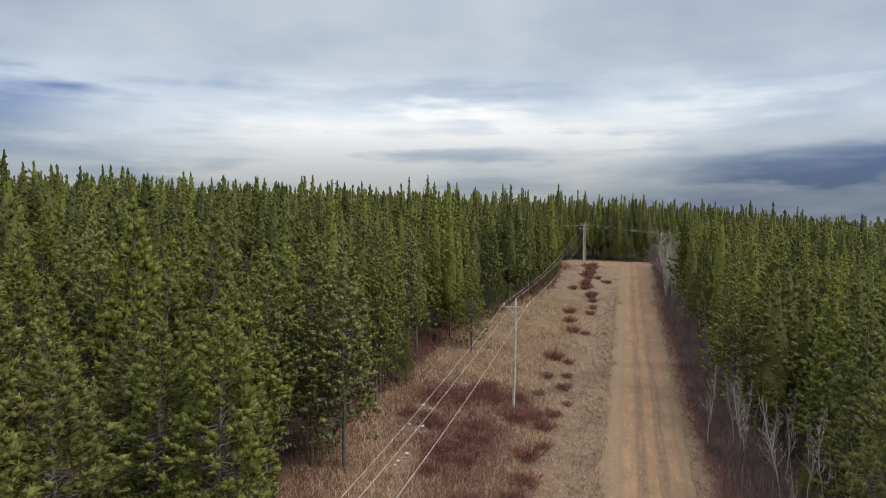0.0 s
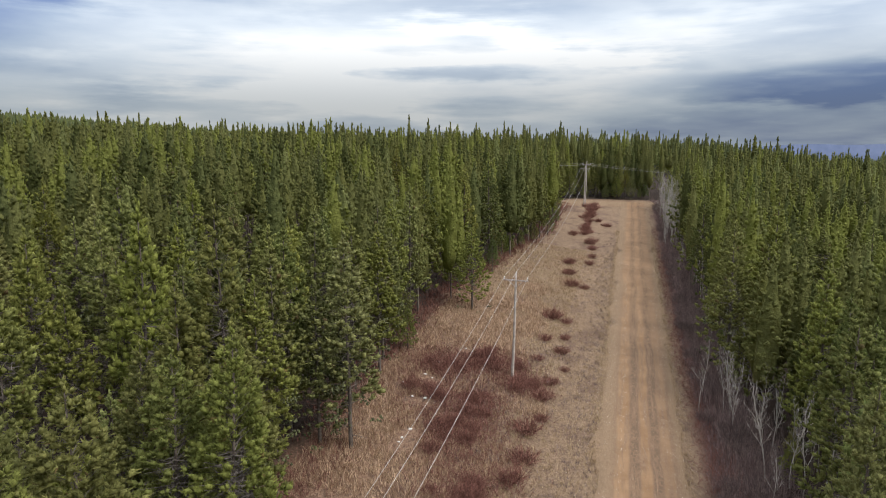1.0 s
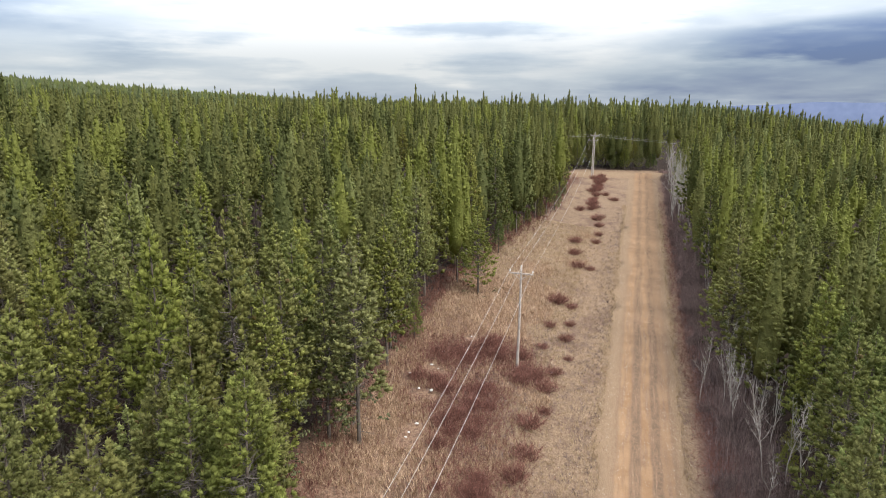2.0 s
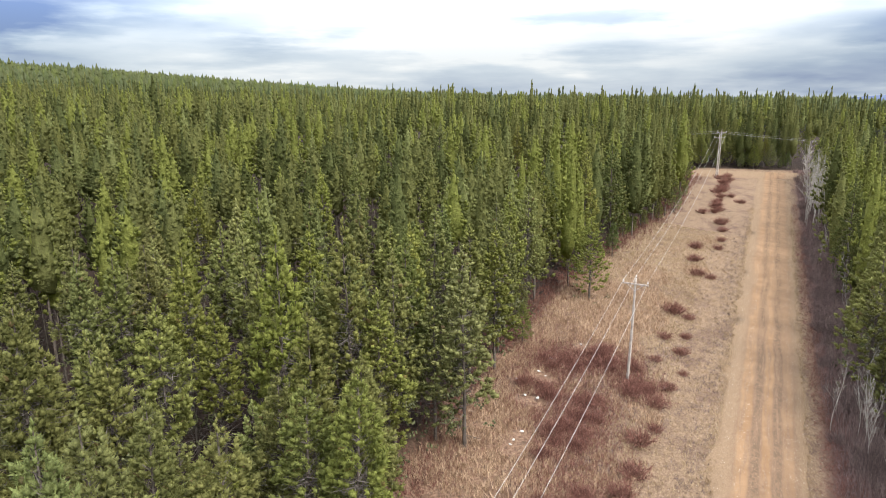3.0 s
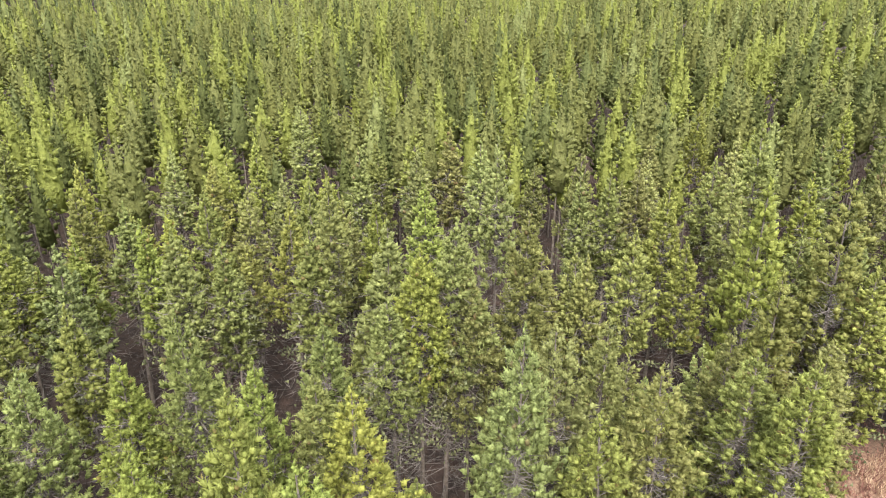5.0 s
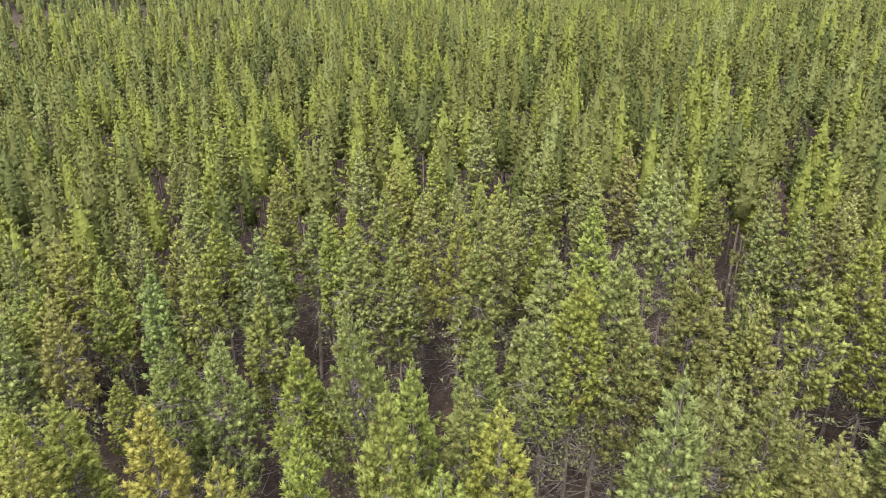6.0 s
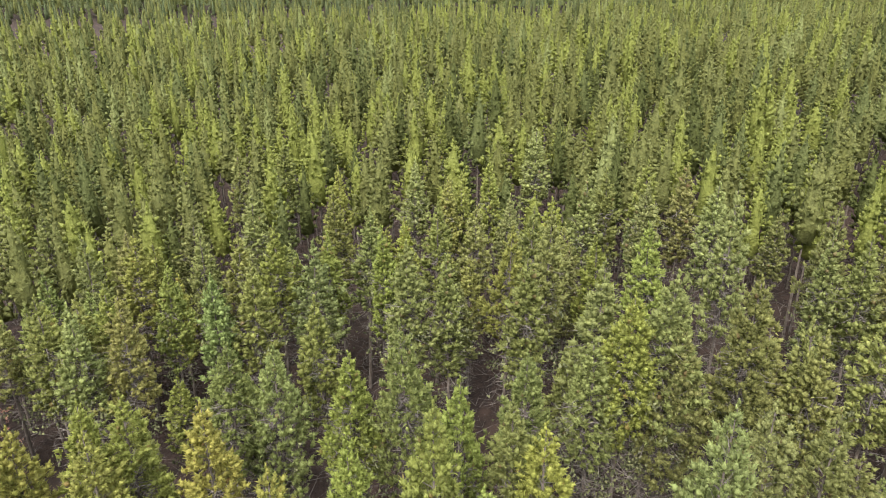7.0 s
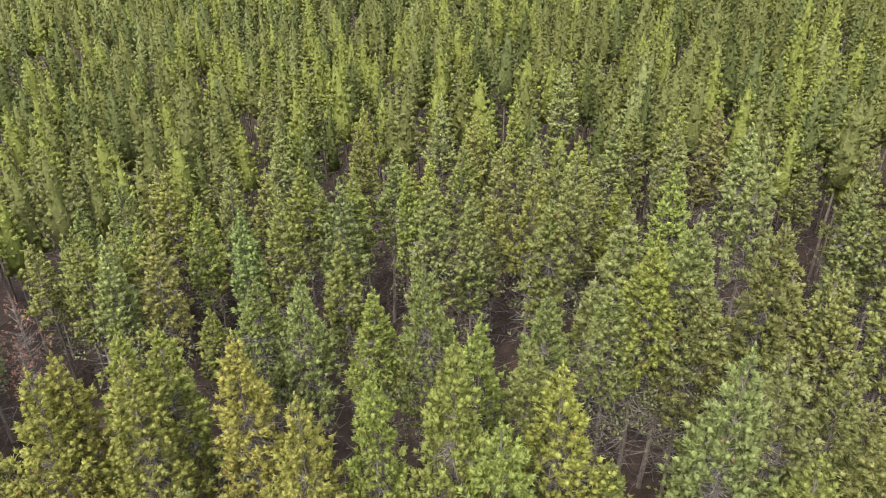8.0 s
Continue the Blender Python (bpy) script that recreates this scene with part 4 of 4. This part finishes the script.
mt = np.concatenate([np.array([(i, i + 1, i + 121), (i, i + 121, i + 120)]) + k for k in (0, 120) for i in range(119)])
# blue haze of distance is painted in as the ridge's base colour
MOUNTAIN = plain("forest mountain tinted haze blue", (0.10, 0.13, 0.22), (0.14, 0.17, 0.27), 0.004, 1.0)
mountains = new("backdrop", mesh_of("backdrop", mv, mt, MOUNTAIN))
tagged(mountains, "low mountain ridge tinted haze blue on the horizon", "mountains", kind="structure")


# ---- shrubs, birches, grass ----
def shrub_mesh(seed, mat, radius, height, count):
    r = np.random.default_rng(seed)
    a, q = r.uniform(0, 6.28, count), np.sqrt(r.random(count))
    base = np.stack([np.cos(a) * q * radius * 0.45, np.sin(a) * q * radius * 0.45, np.full(count, -0.05)], 1)
    b = a + r.normal(size=count) * 0.5
    ln = height * r.uniform(0.55, 1.05, count) * (1 - 0.35 * q)
    tip = np.stack([np.cos(b) * q * radius, np.sin(b) * q * radius, ln], 1) + r.normal(size=(count, 3)) * [0.08, 0.08, 0.04]
    pieces = [slivers(r, base, tip, 0.018)]
    for k in range(5):
        f = r.uniform(0.35, 0.9, (count, 1))
        s = base + (tip - base) * f
        e = s + (tip - base) * 0.30 + r.normal(size=(count, 3)) * radius * 0.17
        pieces.append(slivers(r, s, e, 0.014))
    return mesh_of("twigs", *join(pieces), mat)


RED_SHRUBS = [shrub_mesh(800 + i, RED_TWIG, 1.0, 0.85, 120) for i in range(4)]
TALL_SHRUBS = [shrub_mesh(820 + i, RED_TWIG, 1.3, 1.5, 170) for i in range(3)]
GREY_SHRUBS = [shrub_mesh(840 + i, GREY_TWIG, 1.4, 2.3, 130) for i in range(4)]


def shrub(x, y, meshes, scale, name, label, group):
    ob = new(name, meshes[int(rng.integers(len(meshes)))])
    k = scale * rng.uniform(0.9, 1.1)
    ob.matrix_world = Matrix.LocRotScale((x, y, float(ground_z(x, y))), Euler((0, 0, rng.uniform(0, 6.28))), (k, k, k * rng.uniform(0.85, 1.1)))
    return tagged(ob, label, "shrub", group)


LOW = "low red-brown leafless shrub in dry straw grass"
for x, y, s in [(14.2, 82.4, 1.7), (15.9, 81.2, 1.1), (12.1, 74.6, 1.0), (13.4, 71.1, 1.1), (9.3, 59.2, 1.3), (10.8, 62.8, 1.0), (7.0, 52.7, 1.5), (4.9, 45.2, 1.4),
                (6.3, 48.2, 1.5), (22.1, 111.6, 1.5), (20.7, 104.8, 1.4), (19.8, 98.0, 1.4), (25.8, 112.7, 1.2), (29.7, 129.4, 1.6), (29.0, 124.4, 1.2), (12.9, 66.5, 0.7),
                (14.6, 75.5, 0.9), (21.6, 97.6, 1.0), (27.5, 118.0, 1.1), (8.6, 55.0, 0.9), (10.2, 68.4, 0.9)]:
    shrub(x, y, RED_SHRUBS, s, "shrub", LOW, "low red shrubs on the verge")
for u in np.arange(88, 134, 2.2):
    x, y = on_road(float(u), float(-10.2 + rng.normal() * 1.3))
    shrub(x, y, RED_SHRUBS, rng.uniform(0.9, 1.7), "shrub", LOW, "low red shrubs on the verge")
LITTER_AT = [(-0.8, 65.2, 0.85), (-1.8, 57.0, 0.7), (-1.9, 62.1, 0.55), (-4.0, 60.0, 0.4), (-3.0, 57.2, 0.5), (-2.9, 51.3, 0.55), (-3.5, 49.9, 0.5), (-3.7, 49.2, 0.4), (-1.2, 61.4, 0.35), (2.4, 69.5, 0.4)]


def bare_spot(x, y):
    """True away from the spots where rubbish has flattened the growth."""
    return np.min(np.stack([np.hypot(x - p[0] - 0.1, y - p[1] + 0.5) for p in LITTER_AT]), 0) > 1.0


THICK = "dense dark red leafless dogwood thicket shrub"
BLOBS = ((4.6, 66.0, 2.6, 2.2, 9), (7.8, 61.5, 1.3, 1.3, 4), (0.2, 65.0, 2.4, 2.6, 6), (1.2, 52.5, 2.4, 3.2, 9), (-1.8, 59.5, 1.8, 2.8, 4), (3.0, 57.5, 1.6, 1.8, 3), (1.5, 43.5, 2.2, 3.0, 5))
for x0, y0, sx_, sy_, n in BLOBS:
    for k in range(n):
        shrub(x0 + rng.normal() * sx_ * 0.6, y0 + rng.normal() * sy_ * 0.6, TALL_SHRUBS, rng.uniform(0.6, 0.95), "dogwood_shrub", THICK, "red dogwood thicket")


def stems(name, base, height, mat, label):
    """Bare upright stems too many to tell apart, each with four side twigs."""
    count = len(base)
    h = height * rng.uniform(0.4, 1.0, count)
    tip = base + np.stack([rng.normal(size=count) * 0.22, rng.normal(size=count) * 0.22, h], 1)
    pieces = [slivers(rng, base, tip, 0.018)]
    for k in range(4):
        s = base + (tip - base) * rng.uniform(0.3, 0.9, (count, 1))
        e = s + np.stack([rng.normal(size=count) * 0.22, rng.normal(size=count) * 0.22, h * rng.uniform(0.12, 0.35, count)], 1)
        pieces.append(slivers(rng, s, e, 0.013))
    ob = new(name, mesh_of(name, *join(pieces), mat, smooth=False))
    return tagged(ob, label, "shrubs", kind="stuff")


tx = np.concatenate([b[0] + rng.normal(size=b[4] * 300) * b[2] * 0.95 for b in BLOBS])
ty = np.concatenate([b[1] + rng.normal(size=b[4] * 300) * b[3] * 0.95 for b in BLOBS])
open_ = bare_spot(tx, ty)
tx, ty = tx[open_], ty[open_]
stems("dogwood_thicket", np.stack([tx, ty, ground_z(tx, ty) - 0.05], 1), 0.95, RED_TWIG, "dense dark red dogwood stems round the power pole")
bx = np.concatenate([np.array([q[0] + rng.normal(size=110) * 1.6, q[1] + rng.normal(size=110) * 2.2]) for q in ((4.5, 60.0), (2.0, 62.5), (3.5, 55.0), (6.0, 57.0), (0.0, 56.5), (9.0, 66.0), (11.0, 70.0), (3.5, 48.5), (6.5, 66.5), (1.0, 69.0))], 1)
stems("grey_brush", np.stack([bx[0], bx[1], ground_z(bx[0], bx[1]) - 0.05], 1), 0.7, GREY_TWIG, "low grey bare brush among the dogwoods")
GREYL = "leafless purple-grey willow shrub in the roadside ditch"
for k in range(110):
    u = -12 + 165 * rng.random() ** 1.35
    v = rng.uniform(5.4, 9.8) + 2.2 * float(ramp01(-u, -30, 0)) * rng.random()
    x, y = on_road(u, v)
    shrub(x, y, GREY_SHRUBS, rng.uniform(0.5, 1.0), "willow_shrub", GREYL, "ditch willows")


def ditch_stems(count, u0, u1, v0, v1):
    u, v = u0 + (u1 - u0) * rng.random(count) ** 1.3, v0 + (v1 - v0) * rng.random(count) ** 0.9
    v = v + 2.5 * ramp01(-u, -30, 0) * rng.random(count)
    x, y = ROAD_AT[0] + u * ROAD_DIR[0] + v * ROAD_OUT[0], ROAD_AT[1] + u * ROAD_DIR[1] + v * ROAD_OUT[1]
    return np.stack([x, y, ground_z(x, y) - 0.05], 1), np.minimum(1.0, 0.35 + (v - v0) * 0.4)


base_, tall_ = ditch_stems(15000, -14, 140, 5.0, 10.5)
stems("willow_thicket", base_, 2.4 * tall_, GREY_TWIG, "bare purple-grey willow brush filling the ditch")
base_, tall_ = ditch_stems(5000, -14, 110, 3.9, 6.0)
stems("ditch_brush", base_, 0.8 * tall_, RED_TWIG, "low reddish brush along the road edge")


def birch_trunk(seed, height):
    r = np.random.default_rng(seed)
    zs = np.linspace(-0.3, height, 9)
    lean = r.normal(size=2) * 0.07
    pts = np.stack([lean[0] * zs + 0.20 * np.sin(zs * 0.7 + seed), lean[1] * zs + 0.18 * np.cos(zs * 0.6 + seed * 1.7), zs], 1)
    return pts, mesh_of("trunk", *tube(pts, 0.040 * (1 - zs / (height * 1.06)) + 0.007, 6), BIRCH)


def birch_branch(seed):
    """A branch one metre long along x, with side twigs."""
    r = np.random.default_rng(seed)
    k = np.linspace(0, 1, 4)
    pts = np.stack([k, 0.08 * np.sin(k * 3 + seed), 0.10 * k * k], 1)
    f = r.uniform(0.25, 0.95, 9)
    a = np.stack([f, 0.08 * np.sin(f * 3 + seed), 0.10 * f * f], 1)
    b = a + np.stack([r.uniform(0.1, 0.35, 9), r.normal(size=9) * 0.2, r.normal(size=9) * 0.16 + 0.05], 1)
    return mesh_of("branch", *join([tube(pts, [0.011, 0.008, 0.006, 0.003], 3), slivers(r, a, b, 0.006)]), BIRCH)


BIRCHES = [birch_trunk(900 + i, 8.0) for i in range(6)]
BRANCHES = [birch_branch(930 + i) for i in range(6)]


def birch(x, y, height, lean=0.0):
    ob = new("birch_tree")
    pts, tr = BIRCHES[int(rng.integers(6))]
    k = height / 8.0
    ob.matrix_world = Matrix.LocRotScale((x, y, float(ground_z(x, y))), Euler((rng.normal() * 0.03, lean + rng.normal() * 0.03, rng.uniform(0, 6.28) if not lean else 0)), (k, k, k))
    part("trunk", tr, ob)
    for j in range(15):
        z = 8.0 * (0.28 + 0.66 * (j + rng.random()) / 15)
        ln = (8.0 - z) * 0.22 + rng.uniform(0.4, 0.95)
        br = part("branch", BRANCHES[int(rng.integers(6))], ob)
        br.matrix_basis = Matrix.LocRotScale((float(np.interp(z, pts[:, 2], pts[:, 0])), float(np.interp(z, pts[:, 2], pts[:, 1])), z),
                                             Euler((0, -rng.uniform(0.7, 1.15), rng.uniform(0, 6.28))), (ln, ln, ln))
    return tagged(ob, "slender leafless birch with pale bark beside the ditch", "tree", "bare birches")


for x, y, h in [(25.2, 60.5, 7.5), (26.9, 59.5, 7.0), (25.6, 48.2, 8.5), (31.4, 58.1, 10.0), (27.5, 46.5, 8.0), (29.2, 46.1, 8.5), (33.8, 69.7, 8.5), (32.8, 69.5, 8.0),
                (30.7, 50.4, 8.5), (31.6, 66.0, 8.0), (28.6, 49.4, 7.0), (41.3, 103.0, 11.0), (38.5, 94.0, 9.0), (34.0, 80.0, 8.0), (24.0, 44.0, 5.5), (27.0, 52.5, 6.0)]:
    birch(x, y, h)
for k in range(30):
    x, y = on_road(104.0 + rng.normal() * 9, 6.2 + abs(rng.normal()) * 2.6)
    birch(x, y, rng.uniform(8.0, 14.5))
for k in range(6):
    x, y = on_road(rng.uniform(-4, 26), rng.uniform(7.0, 13.0))
    birch(x, y, rng.uniform(3.5, 8.5))
for k in range(16):
    x, y = on_road(rng.uniform(8, 120), rng.uniform(6.5, 11))
    birch(x, y, rng.uniform(4.5, 8.5))


def dead_pine(x, y, height):
    ob = new("dead_pine_tree")
    ob.location = (x, y, float(ground_z(x, y)))
    crown, trunk, (ba, bb), r = pine_form(77, 230, 1, 0.42, 10, 0.2, 2.6, 13, 1.2, 0, 30, 0)
    k = height / 17.0
    ob.scale = (k, k, k)
    part("trunk", mesh_of("trunk", *trunk, TWIG), ob)
    tagged(part("deadwood", mesh_of("deadwood", *join([slivers(r, ba, bb, 0.05), dead_twigs(r, 13, 160)]), TWIG), ob, "grey bare twigs"), kind="stuff")
    part("crown", mesh_of("crown", crown[0], crown[1], [BROWN_NEEDLES, OLD_SHADE_NEEDLES], crown[2]), ob, "sparse rust-brown dead needles")
    return tagged(ob, "dead pine with sparse rust-brown needles among green pines", "tree")


dead_pine(-46.5, -22.3, 12.5)
dead_pine(-44.3, -21.9, 9.5)


def blades(name, xs, ys, per, height, width, mat, label, category):
    n = len(xs) * per
    X, Y = np.repeat(xs, per) + rng.normal(size=n) * 0.12, np.repeat(ys, per) + rng.normal(size=n) * 0.12
    Z = np.repeat(ground_z(xs, ys), per) - 0.02
    a = rng.uniform(0, 6.28, n)
    h = height * rng.uniform(0.5, 1.2, n)
    o = np.stack([X, Y, Z], 1)
    sd = np.stack([np.cos(a), np.sin(a), 0 * a], 1) * width
    bend = rng.normal(size=(n, 3)) * (h * 0.4)[:, None] * [1, 1, 0]
    tip = o + bend + np.stack([0 * h, 0 * h, h], 1)
    v = np.stack([o - sd, o + sd, tip], 1).reshape(-1, 3)
    ob = new(name, mesh_of(name, v, np.arange(3 * n).reshape(-1, 3), mat, smooth=False))
    return tagged(ob, label, category, kind="stuff")


gu, gv_ = rng.uniform(-12, 75, 26000), rng.uniform(-25, -3.6, 26000)
patch = np.array([noise.noise(Vector((p * 0.16, q * 0.16, 0))) for p, q in zip(gu, gv_)])
gxx, gyy = ROAD_AT[0] + gu * ROAD_DIR[0] + gv_ * ROAD_OUT[0], ROAD_AT[1] + gu * ROAD_DIR[1] + gv_ * ROAD_OUT[1]
rusty = (gv_ < -12 + patch * 8) & (gu < 40 + patch * 45 + rng.normal(size=len(gu)) * 9)
sparse = rng.random(len(gu)) < np.where(gv_ > -9, 0.35, 0.9)
spot = bare_spot(gxx, gyy)
blades("dry_grass", gxx[~rusty & sparse & spot], gyy[~rusty & sparse & spot], 5, 0.32, 0.022, STRAW, "pale dry straw grass on the verge", "grass")
blades("rusty_grass", gxx[rusty & spot], gyy[rusty & spot], 6, 0.55, 0.026, RUST_GRASS, "rust-brown tall dead grass near the trees", "grass")


def pebbles(name, count, label):
    u, v = rng.uniform(-14, 70, count), rng.normal(size=count) * 3.0
    x, y = ROAD_AT[0] + u * ROAD_DIR[0] + v * ROAD_OUT[0], ROAD_AT[1] + u * ROAD_DIR[1] + v * ROAD_OUT[1]
    z = ground_z(x, y) + np.where(np.abs(v) < 3.3, 0.15, 0.01)
    p = np.stack([x, y, z], 1)
    s = rng.uniform(0.02, 0.065, count)
    d_ = np.tile([0, 0, 1.0], (count, 1)) + rng.normal(size=(count, 3)) * 0.5
    v_, t_ = tufts(rng, p - [0, 0, 0.03], d_, s, 0.8, 0)
    ob = new(name, mesh_of(name, v_, t_, STONE, smooth=False))
    return tagged(ob, label, "gravel", kind="stuff")


pebbles("gravel", 9000, "loose pale pebbles scattered over the track")


# ---- litter ----
def litter_mesh(seed):
    bm = bmesh.new()
    bmesh.ops.create_icosphere(bm, subdivisions=2, radius=0.5)
    r = np.random.default_rng(seed)
    for vtx in bm.verts:
        k = 1 + 0.35 * noise.noise(vtx.co * 2.3 + Vector((seed, 0, 0))) + 0.12 * r.normal()
        vtx.co = Vector((vtx.co.x * k, vtx.co.y * k * 0.7, max(vtx.co.z, -0.2) * k * 0.5))
    return bm_mesh("litter", bm, PLASTIC)


LITTER = [litter_mesh(i) for i in range(3)]
for i, (x, y, s) in enumerate(LITTER_AT):
    ob = new("litter", LITTER[i % 3])
    ob.matrix_world = Matrix.LocRotScale((x, y, float(ground_z(x, y)) + 0.22), Euler((0, 0, i * 1.3)), (s * 0.66, s * 0.62, s * 0.5))
    tagged(ob, "crumpled white plastic rubbish on dead grass", "litter", "litter by the forest edge")


# ---- young growth along the forest edge ----
def sapling(x, y, height):
    ob = new("young_pine_tree")
    crown_me, trunk_me, twig_me = EDGE[int(rng.integers(len(EDGE)))]
    k = height / 17.0
    ob.matrix_world = Matrix.LocRotScale((x, y, float(ground_z(x, y)) - 0.05), Euler((0, 0, rng.uniform(0, 6.28))), (k * 1.5, k * 1.5, k))
    part("trunk", trunk_me, ob)
    crown = part("crown", crown_me, ob)
    crown.color = (*[c * rng.uniform(0.85, 1.0) for c in TINTS[int(rng.integers(5))]], 1)
    return tagged(ob, "young pine sapling at the forest edge", "tree", "young pines at the forest edge")


for k in range(22):
    u = rng.uniform(-8, 120)
    x, y = on_road(u, float(edge_left(u)) + rng.uniform(-3.5, 0.8))
    sapling(x, y, rng.uniform(2.0, 7.0))
for k in range(12):
    u = rng.uniform(0, 125)
    x, y = on_road(u, rng.uniform(8.5, 13))
    sapling(x, y, rng.uniform(2.5, 6.5))
for k in range(46):
    c = rng.uniform(-30, 18)
    x, y = on_cross(c, rng.uniform(7.5, 14))
    sapling(x, y, rng.uniform(3.5, 9.0))
eu = rng.uniform(-14, 130, 3500)
ev = edge_left(eu) + rng.normal(size=3500) * 1.3 - 1.2
blades("forest_edge_brush", ROAD_AT[0] + eu * ROAD_DIR[0] + ev * ROAD_OUT[0], ROAD_AT[1] + eu * ROAD_DIR[1] + ev * ROAD_OUT[1], 6, 0.8, 0.02, RED_TWIG, "dark brown brush under the forest edge", "shrubs")

wu = rng.uniform(-14, 95, 700)
wv = np.where(rng.random(700) < 0.5, -5.2 + rng.normal(size=700) * 0.8, rng.uniform(-9, -3.8, 700))
blades("roadside_weeds", ROAD_AT[0] + wu * ROAD_DIR[0] + wv * ROAD_OUT[0], ROAD_AT[1] + wu * ROAD_DIR[1] + wv * ROAD_OUT[1], 7, 0.38, 0.02, GREY_TWIG, "dark dry weeds in a line beside the track", "weeds")
ru = rng.uniform(-14, 70, 2600)
rv_ = np.where(rng.random(2600) < 0.5, -0.55 + rng.normal(size=2600) * 0.25, 1.25 + rng.normal(size=2600) * 0.3)
blades("track_weeds", ROAD_AT[0] + ru * ROAD_DIR[0] + rv_ * ROAD_OUT[0], ROAD_AT[1] + ru * ROAD_DIR[1] + rv_ * ROAD_OUT[1], 4, 0.26, 0.016, STRAW, "short dead weeds between the wheel tracks", "weeds")

vu = rng.uniform(-14, 100, 3600)
vv_ = np.where(rng.random(3600) < 0.55, -3.5, 3.5) + rng.normal(size=3600) * 0.35
blades("track_edge_grass", ROAD_AT[0] + vu * ROAD_DIR[0] + vv_ * ROAD_OUT[0], ROAD_AT[1] + vu * ROAD_DIR[1] + vv_ * ROAD_OUT[1], 5, 0.24, 0.02, STRAW, "dry straw fringe along the edge of the track", "grass")

# ---- fallen twigs on the forest floor ----
qx, qy = sector(5200, 12, 85, 20, 140)
inside = in_forest(qx, qy)
qx, qy = qx[inside], qy[inside]
qa = np.stack([qx, qy, ground_z(qx, qy) + 0.05], 1)
pieces = []
for k in range(3):
    qb = qa + np.stack([rng.normal(size=len(qx)) * 0.9, rng.normal(size=len(qx)) * 0.9, rng.uniform(0.1, 1.1, len(qx))], 1)
    pieces.append(slivers(rng, qa, qb, 0.026))
tagged(new("fallen_twigs", mesh_of("fallen_twigs", *join(pieces), TWIG, smooth=False)), "tangle of grey dead twigs on the forest floor", "twigs", kind="stuff")
